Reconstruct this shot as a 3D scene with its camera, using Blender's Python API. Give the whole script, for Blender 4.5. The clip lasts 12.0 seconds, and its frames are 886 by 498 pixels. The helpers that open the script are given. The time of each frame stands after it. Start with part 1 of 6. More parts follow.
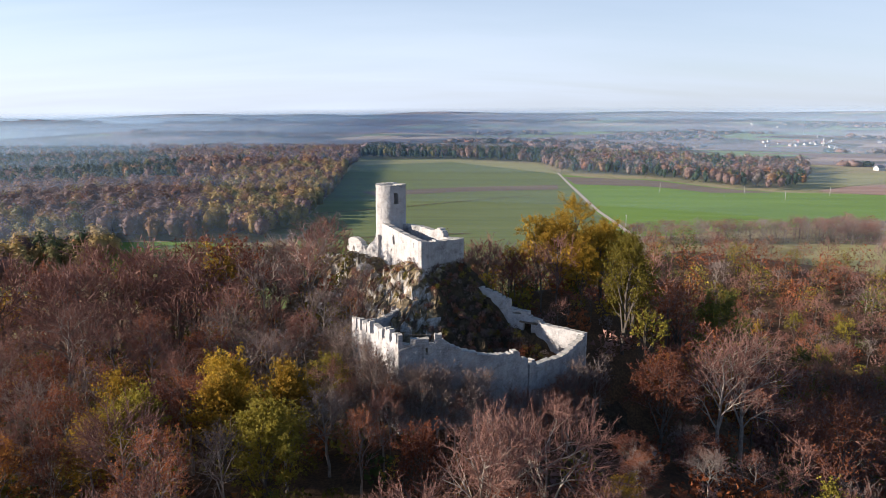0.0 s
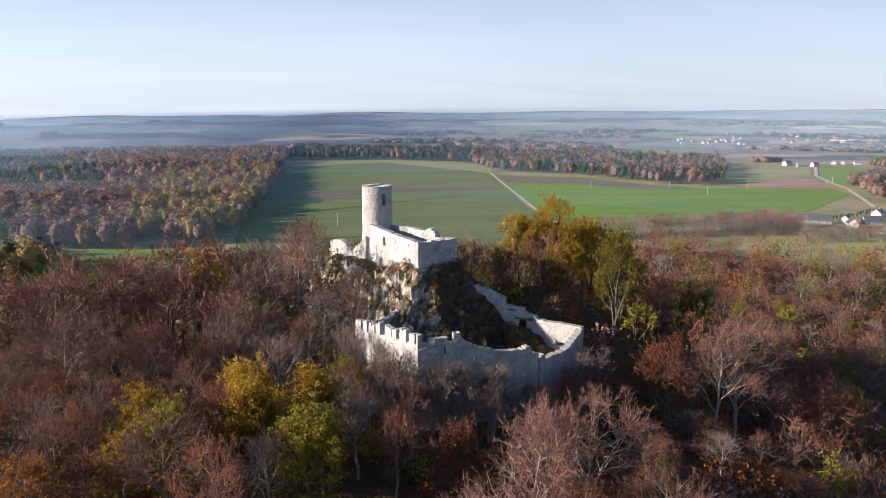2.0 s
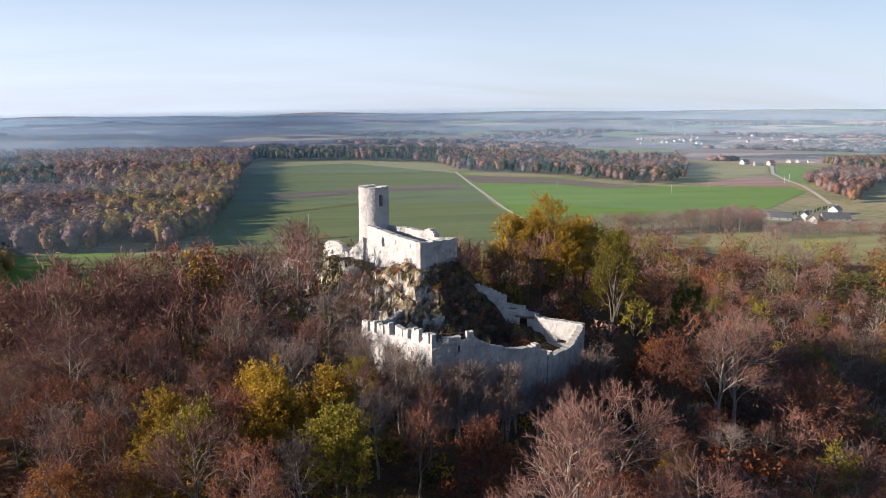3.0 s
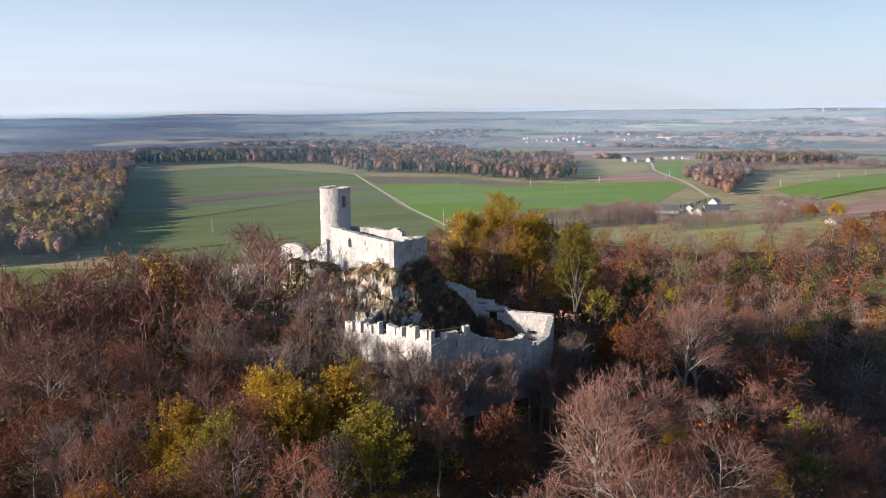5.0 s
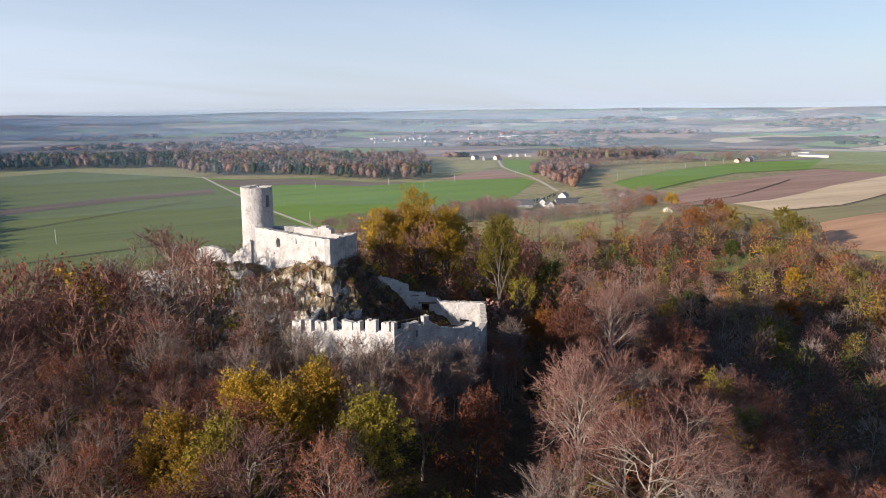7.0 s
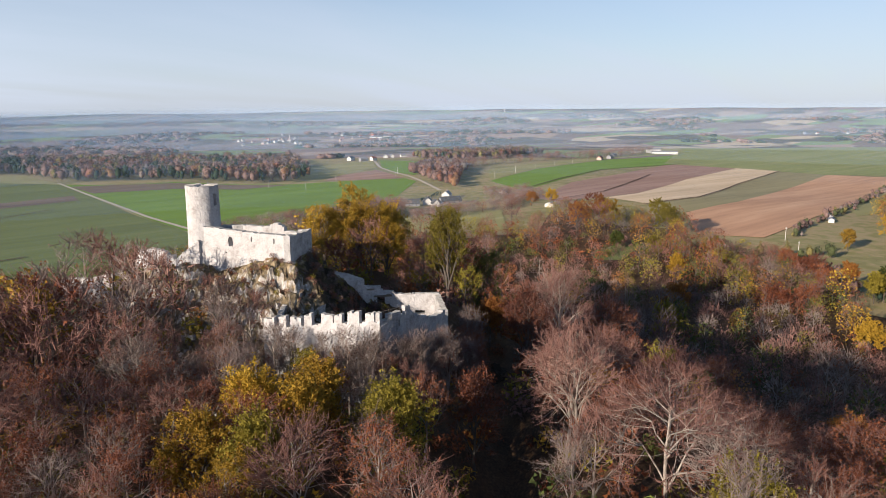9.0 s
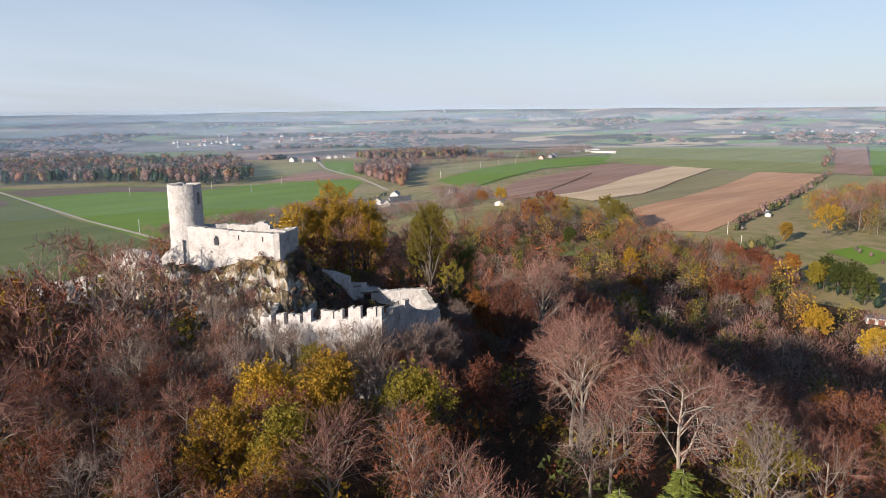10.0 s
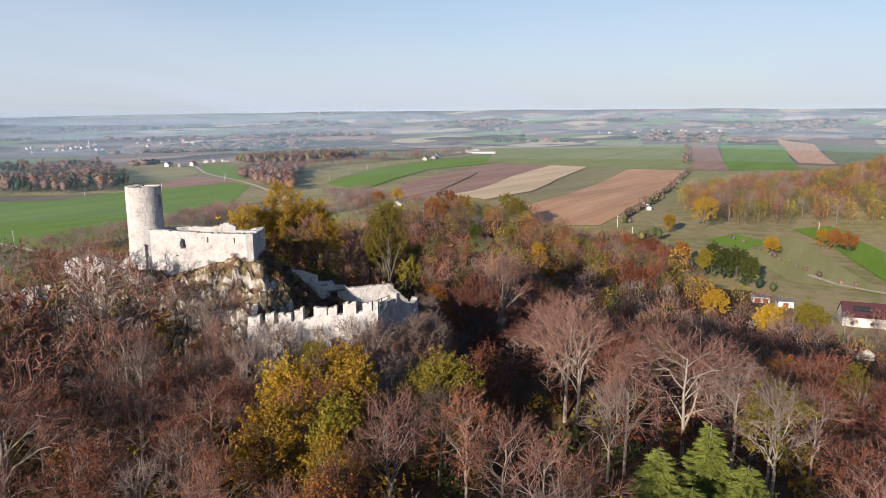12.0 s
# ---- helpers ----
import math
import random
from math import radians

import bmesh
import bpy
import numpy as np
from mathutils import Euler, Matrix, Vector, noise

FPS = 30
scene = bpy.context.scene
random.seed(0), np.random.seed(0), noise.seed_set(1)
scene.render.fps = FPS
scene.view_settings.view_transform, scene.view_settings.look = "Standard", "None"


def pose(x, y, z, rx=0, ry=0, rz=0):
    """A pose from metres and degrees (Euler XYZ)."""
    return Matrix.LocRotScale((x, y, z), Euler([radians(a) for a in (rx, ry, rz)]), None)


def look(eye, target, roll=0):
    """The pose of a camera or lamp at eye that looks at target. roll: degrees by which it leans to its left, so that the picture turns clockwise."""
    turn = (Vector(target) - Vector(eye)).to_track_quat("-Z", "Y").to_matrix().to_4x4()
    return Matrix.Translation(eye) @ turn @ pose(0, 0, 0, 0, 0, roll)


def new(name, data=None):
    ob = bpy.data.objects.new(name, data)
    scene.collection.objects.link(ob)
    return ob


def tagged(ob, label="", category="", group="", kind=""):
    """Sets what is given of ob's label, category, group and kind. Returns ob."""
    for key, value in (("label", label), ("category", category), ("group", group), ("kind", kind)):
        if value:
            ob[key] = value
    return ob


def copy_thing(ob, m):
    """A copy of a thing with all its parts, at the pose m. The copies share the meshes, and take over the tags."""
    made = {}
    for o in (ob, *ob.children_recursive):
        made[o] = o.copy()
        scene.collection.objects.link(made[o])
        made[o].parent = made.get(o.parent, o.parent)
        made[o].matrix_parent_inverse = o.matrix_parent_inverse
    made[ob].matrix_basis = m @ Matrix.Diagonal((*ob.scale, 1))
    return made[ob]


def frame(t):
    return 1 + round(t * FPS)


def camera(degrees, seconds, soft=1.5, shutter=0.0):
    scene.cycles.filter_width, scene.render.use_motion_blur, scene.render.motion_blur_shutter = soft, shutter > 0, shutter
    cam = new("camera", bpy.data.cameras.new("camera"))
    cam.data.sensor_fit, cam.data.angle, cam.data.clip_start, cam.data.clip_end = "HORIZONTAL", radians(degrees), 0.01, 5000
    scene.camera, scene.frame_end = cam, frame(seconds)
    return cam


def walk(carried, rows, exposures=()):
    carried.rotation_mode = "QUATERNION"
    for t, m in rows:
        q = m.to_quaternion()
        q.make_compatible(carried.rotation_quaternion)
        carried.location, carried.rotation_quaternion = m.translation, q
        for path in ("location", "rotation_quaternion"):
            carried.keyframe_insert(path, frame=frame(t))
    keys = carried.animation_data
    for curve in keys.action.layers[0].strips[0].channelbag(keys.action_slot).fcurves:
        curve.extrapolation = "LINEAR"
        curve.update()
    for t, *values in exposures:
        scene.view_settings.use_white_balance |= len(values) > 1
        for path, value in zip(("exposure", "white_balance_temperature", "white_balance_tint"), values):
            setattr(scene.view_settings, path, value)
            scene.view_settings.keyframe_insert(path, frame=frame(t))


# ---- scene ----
cam = camera(64.5, 12.0, soft=0.78)
METRES, EYE, TILT, LEAN, TURN = 110.0, 100.0, 0.0, 0.0, -2.0
ROWS = [
    (0.0, 0.0, 0.0, 0.0, 0.03, -11.84, -0.15),
    (0.5, -0.0299, -0.0023, 0.0001, -1.48, -11.83, -0.1),
    (1.0, -0.0643, -0.004, 0.0001, -3.11, -11.82, -0.07),
    (1.5, -0.0972, -0.0051, 0.001, -4.61, -11.82, -0.04),
    (2.0, -0.1344, -0.0054, 0.0022, -6.24, -11.83, 0.01),
    (2.5, -0.17, -0.0048, 0.0028, -7.75, -11.81, 0.04),
    (3.0, -0.2097, -0.0031, 0.0031, -9.39, -11.8, 0.05),
    (5.0, -0.3682, 0.0149, 0.0024, -18.59, -11.75, 0.14),
    (5.5, -0.4079, 0.0217, 0.0016, -21.66, -11.76, 0.14),
    (6.0, -0.4513, 0.0312, 0.0005, -25.06, -11.76, 0.12),
    (6.5, -0.4916, 0.0415, -0.0013, -28.19, -11.75, 0.14),
    (7.0, -0.5352, 0.0549, -0.0034, -31.28, -11.74, 0.13),
    (7.5, -0.5752, 0.0694, -0.0061, -34.04, -11.71, 0.15),
    (9.5, -0.7363, 0.1512, -0.0177, -44.59, -11.62, 0.13),
    (10.0, -0.7764, 0.1772, -0.0207, -46.98, -11.6, 0.16),
    (10.5, -0.8125, 0.2027, -0.0229, -49.25, -11.57, 0.17),
    (11.0, -0.8507, 0.2325, -0.0247, -51.8, -11.53, 0.17),
    (11.5, -0.8849, 0.2615, -0.0259, -54.23, -11.49, 0.19),
    (12.0, -0.9212, 0.2947, -0.0267, -57.11, -11.46, 0.22),
]
walk(cam, [(t, pose(0, 0, EYE, TILT, LEAN, TURN) @ pose(METRES * x, METRES * y, METRES * z, 90 + pitch, roll, yaw)) for t, x, y, z, yaw, pitch, roll in ROWS],
     exposures=[(0.0, 0.64, 6200, 14), (12.0, 0.40, 6300, 14)])

# ---- world, sun ----
SUN_AZ, SUN_EL = 181.0, 16.0   # degrees: bearing of the sun from +x, counter-clockwise, and its height
az, el = radians(SUN_AZ), radians(SUN_EL)
to_sun = Vector((math.cos(az) * math.cos(el), math.sin(az) * math.cos(el), math.sin(el)))
world = bpy.data.worlds.new("sky")
scene.world = world
world.use_nodes = True
wn, wl = world.node_tree.nodes, world.node_tree.links
wn.clear()
sky = wn.new("ShaderNodeTexSky")
sky.sky_type, sky.sun_disc = "NISHITA", False
sky.sun_elevation, sky.sun_rotation = el, radians(90 - SUN_AZ)
sky.altitude, sky.air_density, sky.dust_density, sky.ozone_density = 400, 1.0, 0.6, 3.0
# thin high cloud: a soft white veil, drawn out in streaks
tc = wn.new("ShaderNodeTexCoord")
sep = wn.new("ShaderNodeSeparateXYZ")
wl.new(tc.outputs["Generated"], sep.inputs[0])
den = wn.new("ShaderNodeMath")
den.operation = "ADD"
den.inputs[1].default_value = 0.18
wl.new(sep.outputs["Z"], den.inputs[0])
plane = wn.new("ShaderNodeVectorMath")
plane.operation = "DIVIDE"
wl.new(tc.outputs["Generated"], plane.inputs[0])
wl.new(den.outputs[0], plane.inputs[1])
cm = wn.new("ShaderNodeMapping")
cm.inputs["Rotation"].default_value = (0, 0, radians(25))
cm.inputs["Scale"].default_value = (0.5, 1.7, 1.0)
wl.new(plane.outputs[0], cm.inputs["Vector"])
cn = wn.new("ShaderNodeTexNoise")
cn.inputs["Scale"].default_value, cn.inputs["Detail"].default_value, cn.inputs["Distortion"].default_value = 0.6, 5, 0.3
wl.new(cm.outputs[0], cn.inputs["Vector"])
cr = wn.new("ShaderNodeMapRange")
cr.inputs["From Min"].default_value, cr.inputs["From Max"].default_value = 0.36, 0.66
cr.inputs["To Min"].default_value, cr.inputs["To Max"].default_value = 0.66, 0.92
wl.new(cn.outputs[0], cr.inputs["Value"])
cmix = wn.new("ShaderNodeMix")
cmix.data_type = "RGBA"
low = wn.new("ShaderNodeMapRange")   # the veil thins out towards the zenith
low.inputs["From Min"].default_value, low.inputs["From Max"].default_value = 0.03, 0.30
low.inputs["To Min"].default_value, low.inputs["To Max"].default_value = 1.0, 0.0
wl.new(sep.outputs["Z"], low.inputs["Value"])
thin = wn.new("ShaderNodeMath")
thin.operation = "MULTIPLY"
wl.new(cr.outputs[0], thin.inputs[0])
wl.new(low.outputs[0], thin.inputs[1])
wl.new(thin.outputs[0], cmix.inputs["Factor"])
wl.new(sky.outputs[0], cmix.inputs["A"])
# the veil is brighter towards the sun
toward = wn.new("ShaderNodeVectorMath")
toward.operation = "DOT_PRODUCT"
toward.inputs[1].default_value = to_sun
wl.new(tc.outputs["Generated"], toward.inputs[0])
glow = wn.new("ShaderNodeMapRange")
glow.inputs["From Min"].default_value, glow.inputs["From Max"].default_value = -0.5, 0.6
glow.inputs["To Min"].default_value, glow.inputs["To Max"].default_value = 0.96, 1.24
wl.new(toward.outputs["Value"], glow.inputs["Value"])
veil = wn.new("ShaderNodeVectorMath")
veil.operation = "SCALE"
veil.inputs[0].default_value = (5.7, 6.4, 7.35)
wl.new(glow.outputs[0], veil.inputs["Scale"])
wl.new(veil.outputs[0], cmix.inputs["B"])
bg = wn.new("ShaderNodeBackground")
bg.inputs["Strength"].default_value = 0.088
wo = wn.new("ShaderNodeOutputWorld")
wl.new(cmix.outputs["Result"], bg.inputs["Color"])
wl.new(bg.outputs[0], wo.inputs["Surface"])
sun_data = bpy.data.lights.new("sun", "SUN")
sun_data.energy, sun_data.angle, sun_data.color = 6.3, radians(0.6), (1.0, 0.86, 0.68)
sun = new("sun", sun_data)
sun.matrix_world = look(to_sun * 400, (0, 0, 0))


# ---- materials ----
def ramp_of(nt, stops):
    r = nt.nodes.new("ShaderNodeValToRGB")
    el_ = r.color_ramp.elements
    while len(el_) < len(stops):
        el_.new(0.5)
    for e, (p, c) in zip(el_, stops):
        e.position, e.color = p, (*c, 1)
    return r


def base_mat(name, rough=0.9):
    m = bpy.data.materials.new(name)
    m.use_nodes = True
    b = m.node_tree.nodes["Principled BSDF"]
    b.inputs["Roughness"].default_value = rough
    b.inputs["Specular IOR Level"].default_value = 0.2
    return m, m.node_tree, b


def surface(name, stops, scale, fine=8.0, mixf=0.35, bump=0.3, dist=0.05, rough=0.9, stretch=(1, 1, 1), turn=0.0):
    """Mottled surface in world metres: a coarse noise through a ramp, finer grain over it, and relief."""
    m, nt, b = base_mat(name, rough)
    geo = nt.nodes.new("ShaderNodeNewGeometry")
    mp = nt.nodes.new("ShaderNodeMapping")
    mp.inputs["Scale"].default_value = stretch
    mp.inputs["Rotation"].default_value = (0, 0, turn)
    nt.links.new(geo.outputs["Position"], mp.inputs["Vector"])
    n1, n2 = nt.nodes.new("ShaderNodeTexNoise"), nt.nodes.new("ShaderNodeTexNoise")
    n1.inputs["Scale"].default_value, n1.inputs["Detail"].default_value = scale, 5
    n2.inputs["Scale"].default_value, n2.inputs["Detail"].default_value = scale * fine, 4
    for n in (n1, n2):
        nt.links.new(mp.outputs[0], n.inputs["Vector"])
    mx = nt.nodes.new("ShaderNodeMath")
    mx.operation = "MULTIPLY_ADD"
    mx.inputs[1].default_value = mixf
    sub = nt.nodes.new("ShaderNodeMath")
    sub.operation = "MULTIPLY_ADD"
    sub.inputs[1].default_value = 1 - mixf
    sub.inputs[2].default_value = 0.0
    nt.links.new(n1.outputs[0], sub.inputs[0])
    nt.links.new(n2.outputs[0], mx.inputs[0])
    nt.links.new(sub.outputs[0], mx.inputs[2])
    r = ramp_of(nt, stops)
    nt.links.new(mx.outputs[0], r.inputs[0])
    nt.links.new(r.outputs[0], b.inputs["Base Color"])
    if bump:
        bp = nt.nodes.new("ShaderNodeBump")
        bp.inputs["Strength"].default_value, bp.inputs["Distance"].default_value = bump, dist
        nt.links.new(mx.outputs[0], bp.inputs["Height"])
        nt.links.new(bp.outputs[0], b.inputs["Normal"])
    return m


def foliage(name, c0, c1, c2, thin=0.35, per_object=True, grain=0.0):
    """Twigs or leaves: colour varies from piece to piece and from tree to tree, and light shines through a little."""
    m, nt, b = base_mat(name, 0.75)
    geo = nt.nodes.new("ShaderNodeNewGeometry")
    r = ramp_of(nt, [(0.0, c0), (0.5, c1), (1.0, c2)])
    if per_object:
        inf = nt.nodes.new("ShaderNodeObjectInfo")
        tree_value = inf.outputs["Random"]
    else:
        n = nt.nodes.new("ShaderNodeTexNoise")
        n.inputs["Scale"].default_value, n.inputs["Detail"].default_value = 0.07, 2
        nt.links.new(geo.outputs["Position"], n.inputs["Vector"])
        mr = nt.nodes.new("ShaderNodeMapRange")
        mr.inputs["From Min"].default_value, mr.inputs["From Max"].default_value = 0.3, 0.7
        nt.links.new(n.outputs[0], mr.inputs["Value"])
        tree_value = mr.outputs[0]
    mx = nt.nodes.new("ShaderNodeMix")
    mx.inputs["Factor"].default_value = 0.6 if per_object else 0.82
    nt.links.new(geo.outputs["Random Per Island"], mx.inputs["A"])
    nt.links.new(tree_value, mx.inputs["B"])
    nt.links.new(mx.outputs[0], r.inputs[0])
    nt.links.new(r.outputs[0], b.inputs["Base Color"])
    if grain:
        gn = nt.nodes.new("ShaderNodeTexNoise")
        gn.inputs["Scale"].default_value, gn.inputs["Detail"].default_value, gn.inputs["Roughness"].default_value = 0.9, 5, 0.7
        nt.links.new(geo.outputs["Position"], gn.inputs["Vector"])
        bp = nt.nodes.new("ShaderNodeBump")
        bp.inputs["Strength"].default_value, bp.inputs["Distance"].default_value = 1.0, grain
        nt.links.new(gn.outputs[0], bp.inputs["Height"])
        nt.links.new(bp.outputs[0], b.inputs["Normal"])
    if thin:
        tr = nt.nodes.new("ShaderNodeBsdfTranslucent")
        nt.links.new(r.outputs[0], tr.inputs["Color"])
        ms = nt.nodes.new("ShaderNodeMixShader")
        ms.inputs[0].default_value = thin
        nt.links.new(b.outputs[0], ms.inputs[1])
        nt.links.new(tr.outputs[0], ms.inputs[2])
        nt.links.new(ms.outputs[0], nt.nodes["Material Output"].inputs["Surface"])
    return m


M = {}
def masonry(name, lo, mid, hi):
    """Lime-washed rubble: faint single stones and joints, blotches, and weather streaks that run down the wall."""
    m, nt, b = base_mat(name, 0.92)
    geo = nt.nodes.new("ShaderNodeNewGeometry")

    def tex(kind, scale, stretch, detail=5):
        mp = nt.nodes.new("ShaderNodeMapping")
        mp.inputs["Scale"].default_value = stretch
        nt.links.new(geo.outputs["Position"], mp.inputs["Vector"])
        n = nt.nodes.new(kind)
        n.inputs["Scale"].default_value = scale
        if kind == "ShaderNodeTexNoise":
            n.inputs["Detail"].default_value = detail
        nt.links.new(mp.outputs[0], n.inputs["Vector"])
        return n

    def combine(a, k, c):
        """a * k + c"""
        n = nt.nodes.new("ShaderNodeMath")
        n.operation = "MULTIPLY_ADD"
        n.inputs[1].default_value = k
        nt.links.new(a, n.inputs[0])
        nt.links.new(c, n.inputs[2])
        return n.outputs[0]

    vo, ve = tex("ShaderNodeTexVoronoi", 2.6, (1, 1, 1.7)), tex("ShaderNodeTexVoronoi", 2.6, (1, 1, 1.7))
    ve.feature = "DISTANCE_TO_EDGE"
    blotch, grain, streak = tex("ShaderNodeTexNoise", 0.45, (1, 1, 1), 8), tex("ShaderNodeTexNoise", 5.0, (1, 1, 1)), tex("ShaderNodeTexNoise", 1.0, (1.4, 1.4, 0.16), 6)
    sp = nt.nodes.new("ShaderNodeSeparateColor")
    nt.links.new(vo.outputs["Color"], sp.inputs[0])
    half = nt.nodes.new("ShaderNodeMath")
    half.operation = "MULTIPLY"
    half.inputs[1].default_value = 0.77
    nt.links.new(blotch.outputs[0], half.inputs[0])
    c = combine(grain.outputs[0], 0.25, combine(sp.outputs[0], 0.14, combine(streak.outputs[0], 0.28, half.outputs[0])))
    r = ramp_of(nt, [(0.50, lo), (0.66, mid), (0.88, hi)])
    nt.links.new(c, r.inputs[0])
    jr = nt.nodes.new("ShaderNodeMapRange")
    jr.inputs["From Min"].default_value, jr.inputs["From Max"].default_value = 0.010, 0.06
    jr.inputs["To Min"].default_value = 0.76
    nt.links.new(ve.outputs["Distance"], jr.inputs["Value"])
    mx = nt.nodes.new("ShaderNodeMix")
    mx.data_type, mx.blend_type = "RGBA", "MULTIPLY"
    mx.inputs["Factor"].default_value = 1.0
    nt.links.new(r.outputs[0], mx.inputs["A"])
    nt.links.new(jr.outputs[0], mx.inputs["B"])
    nt.links.new(mx.outputs["Result"], b.inputs["Base Color"])
    bp = nt.nodes.new("ShaderNodeBump")
    bp.inputs["Strength"].default_value, bp.inputs["Distance"].default_value = 0.7, 0.06
    nt.links.new(combine(grain.outputs[0], 0.6, jr.outputs[0]), bp.inputs["Height"])
    nt.links.new(bp.outputs[0], b.inputs["Normal"])
    return m


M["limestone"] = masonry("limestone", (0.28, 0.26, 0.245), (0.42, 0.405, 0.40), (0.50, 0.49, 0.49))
# Shaded copy of limestone: wall sides turned from the sun are painted darker.
M["limestone_shaded"] = masonry("limestone_shaded", (0.21, 0.20, 0.195), (0.33, 0.32, 0.315), (0.45, 0.44, 0.43))
M["coping"] = surface("coping", [(0.3, (0.25, 0.23, 0.2)), (0.6, (0.55, 0.52, 0.46))], 1.2, 5, 0.5, 0.6, 0.1)
M["wood"] = surface("weathered_wood", [(0.3, (0.10, 0.08, 0.06)), (0.7, (0.22, 0.18, 0.14))], 2.0, 5, 0.5, 0.3, 0.02)
M["litter"] = surface("leaf_litter", [(0.30, (0.045, 0.028, 0.017)), (0.5, (0.095, 0.057, 0.030)), (0.68, (0.18, 0.105, 0.050))], 0.25, 9, 0.55, 0.6, 0.2)
M["bark"] = surface("bark", [(0.3, (0.13, 0.11, 0.095)), (0.65, (0.33, 0.285, 0.245))], 1.6, 5, 0.5, 0.4, 0.03)
M["bark_far"] = surface("dark_bark", [(0.3, (0.06, 0.050, 0.042)), (0.65, (0.15, 0.125, 0.105))], 1.6, 5, 0.5, 0.0)
M["bark_pale"] = surface("pale_bark", [(0.3, (0.16, 0.135, 0.115)), (0.65, (0.36, 0.315, 0.27))], 1.6, 5, 0.5, 0.4, 0.03)
# twigs and leaves by kind of tree
KINDS = {
    "beech": ((0.096, 0.050, 0.042), (0.215, 0.113, 0.092), (0.34, 0.195, 0.155)),
    "russet": ((0.10, 0.034, 0.019), (0.21, 0.068, 0.031), (0.35, 0.125, 0.046)),
    "yellow": ((0.22, 0.130, 0.020), (0.40, 0.245, 0.030), (0.56, 0.37, 0.045)),
    "olive": ((0.10, 0.080, 0.016), (0.20, 0.165, 0.026), (0.32, 0.26, 0.038)),
    "orange": ((0.20, 0.080, 0.022), (0.33, 0.145, 0.036), (0.44, 0.215, 0.052)),
    "green": ((0.038, 0.052, 0.017), (0.078, 0.098, 0.024), (0.14, 0.155, 0.04)),
    "pine": ((0.014, 0.036, 0.024), (0.024, 0.056, 0.034), (0.042, 0.080, 0.042)),
    "spruce": ((0.11, 0.135, 0.030), (0.20, 0.235, 0.050), (0.29, 0.325, 0.08)),
    "grey": ((0.095, 0.070, 0.062), (0.19, 0.145, 0.128), (0.32, 0.25, 0.22)),
}
for k, c in KINDS.items():
    M[k] = foliage(k + "_foliage", *c, thin=0.18 if k in ("beech", "grey", "pine", "spruce") else 0.42)
    M[k + "_mid"] = foliage(k + "_woodland", *c, thin=0.16, per_object=False)
    # whole clumps of twigs or leaves with the shade between them: darker than a single twig
    M[k + "_far"] = foliage(k + "_clumps", *[tuple(1.0 * (0.70 * v + 0.30 * (q[0] + q[1] + q[2]) / 3) for v in q) for q in c], thin=0.2, per_object=False, grain=0.28)


# ---- mesh helpers ----
def np_mesh(name, verts, faces, mats, index=None, smooth=False):
    """A mesh from arrays of points and triangles or quads."""
    me = bpy.data.meshes.new(name)
    v, f = np.asarray(verts, np.float32), np.asarray(faces, np.int32)
    n = f.shape[1]
    me.vertices.add(len(v))
    me.vertices.foreach_set("co", v.ravel())
    me.loops.add(f.size)
    me.loops.foreach_set("vertex_index", f.ravel())
    me.polygons.add(len(f))
    me.polygons.foreach_set("loop_start", np.arange(0, f.size, n, dtype=np.int32))
    if index is not None:
        me.polygons.foreach_set("material_index", np.asarray(index, np.int32))
    me.polygons.foreach_set("use_smooth", np.full(len(f), smooth) if isinstance(smooth, bool) else smooth)
    for m in mats:
        me.materials.append(m)
    me.update(calc_edges=True)
    return me


def child(name, me, parent, label=""):
    ob = new(name, me)
    ob.parent = parent
    return tagged(ob, label) if label else ob


def part(name, bm, material, parent, label=""):
    me = bpy.data.meshes.new(name)
    bm.to_mesh(me)
    bm.free()
    me.materials.append(material)
    return child(name, me, parent, label)


def boxes(bm, x0, y0, z0, x1, y1, z1, m=None):
    got = bmesh.ops.create_cube(bm, size=1.0, matrix=Matrix.Translation(((x0 + x1) / 2, (y0 + y1) / 2, (z0 + z1) / 2)) @ Matrix.Diagonal((x1 - x0, y1 - y0, z1 - z0, 1)))
    if m is not None:
        bmesh.ops.transform(bm, matrix=m, verts=got["verts"])
    return got["verts"]


def fbm(x, y, z, s):
    return noise.fractal(Vector((x * s, y * s, z * s)), 1.0, 2.0, 4)


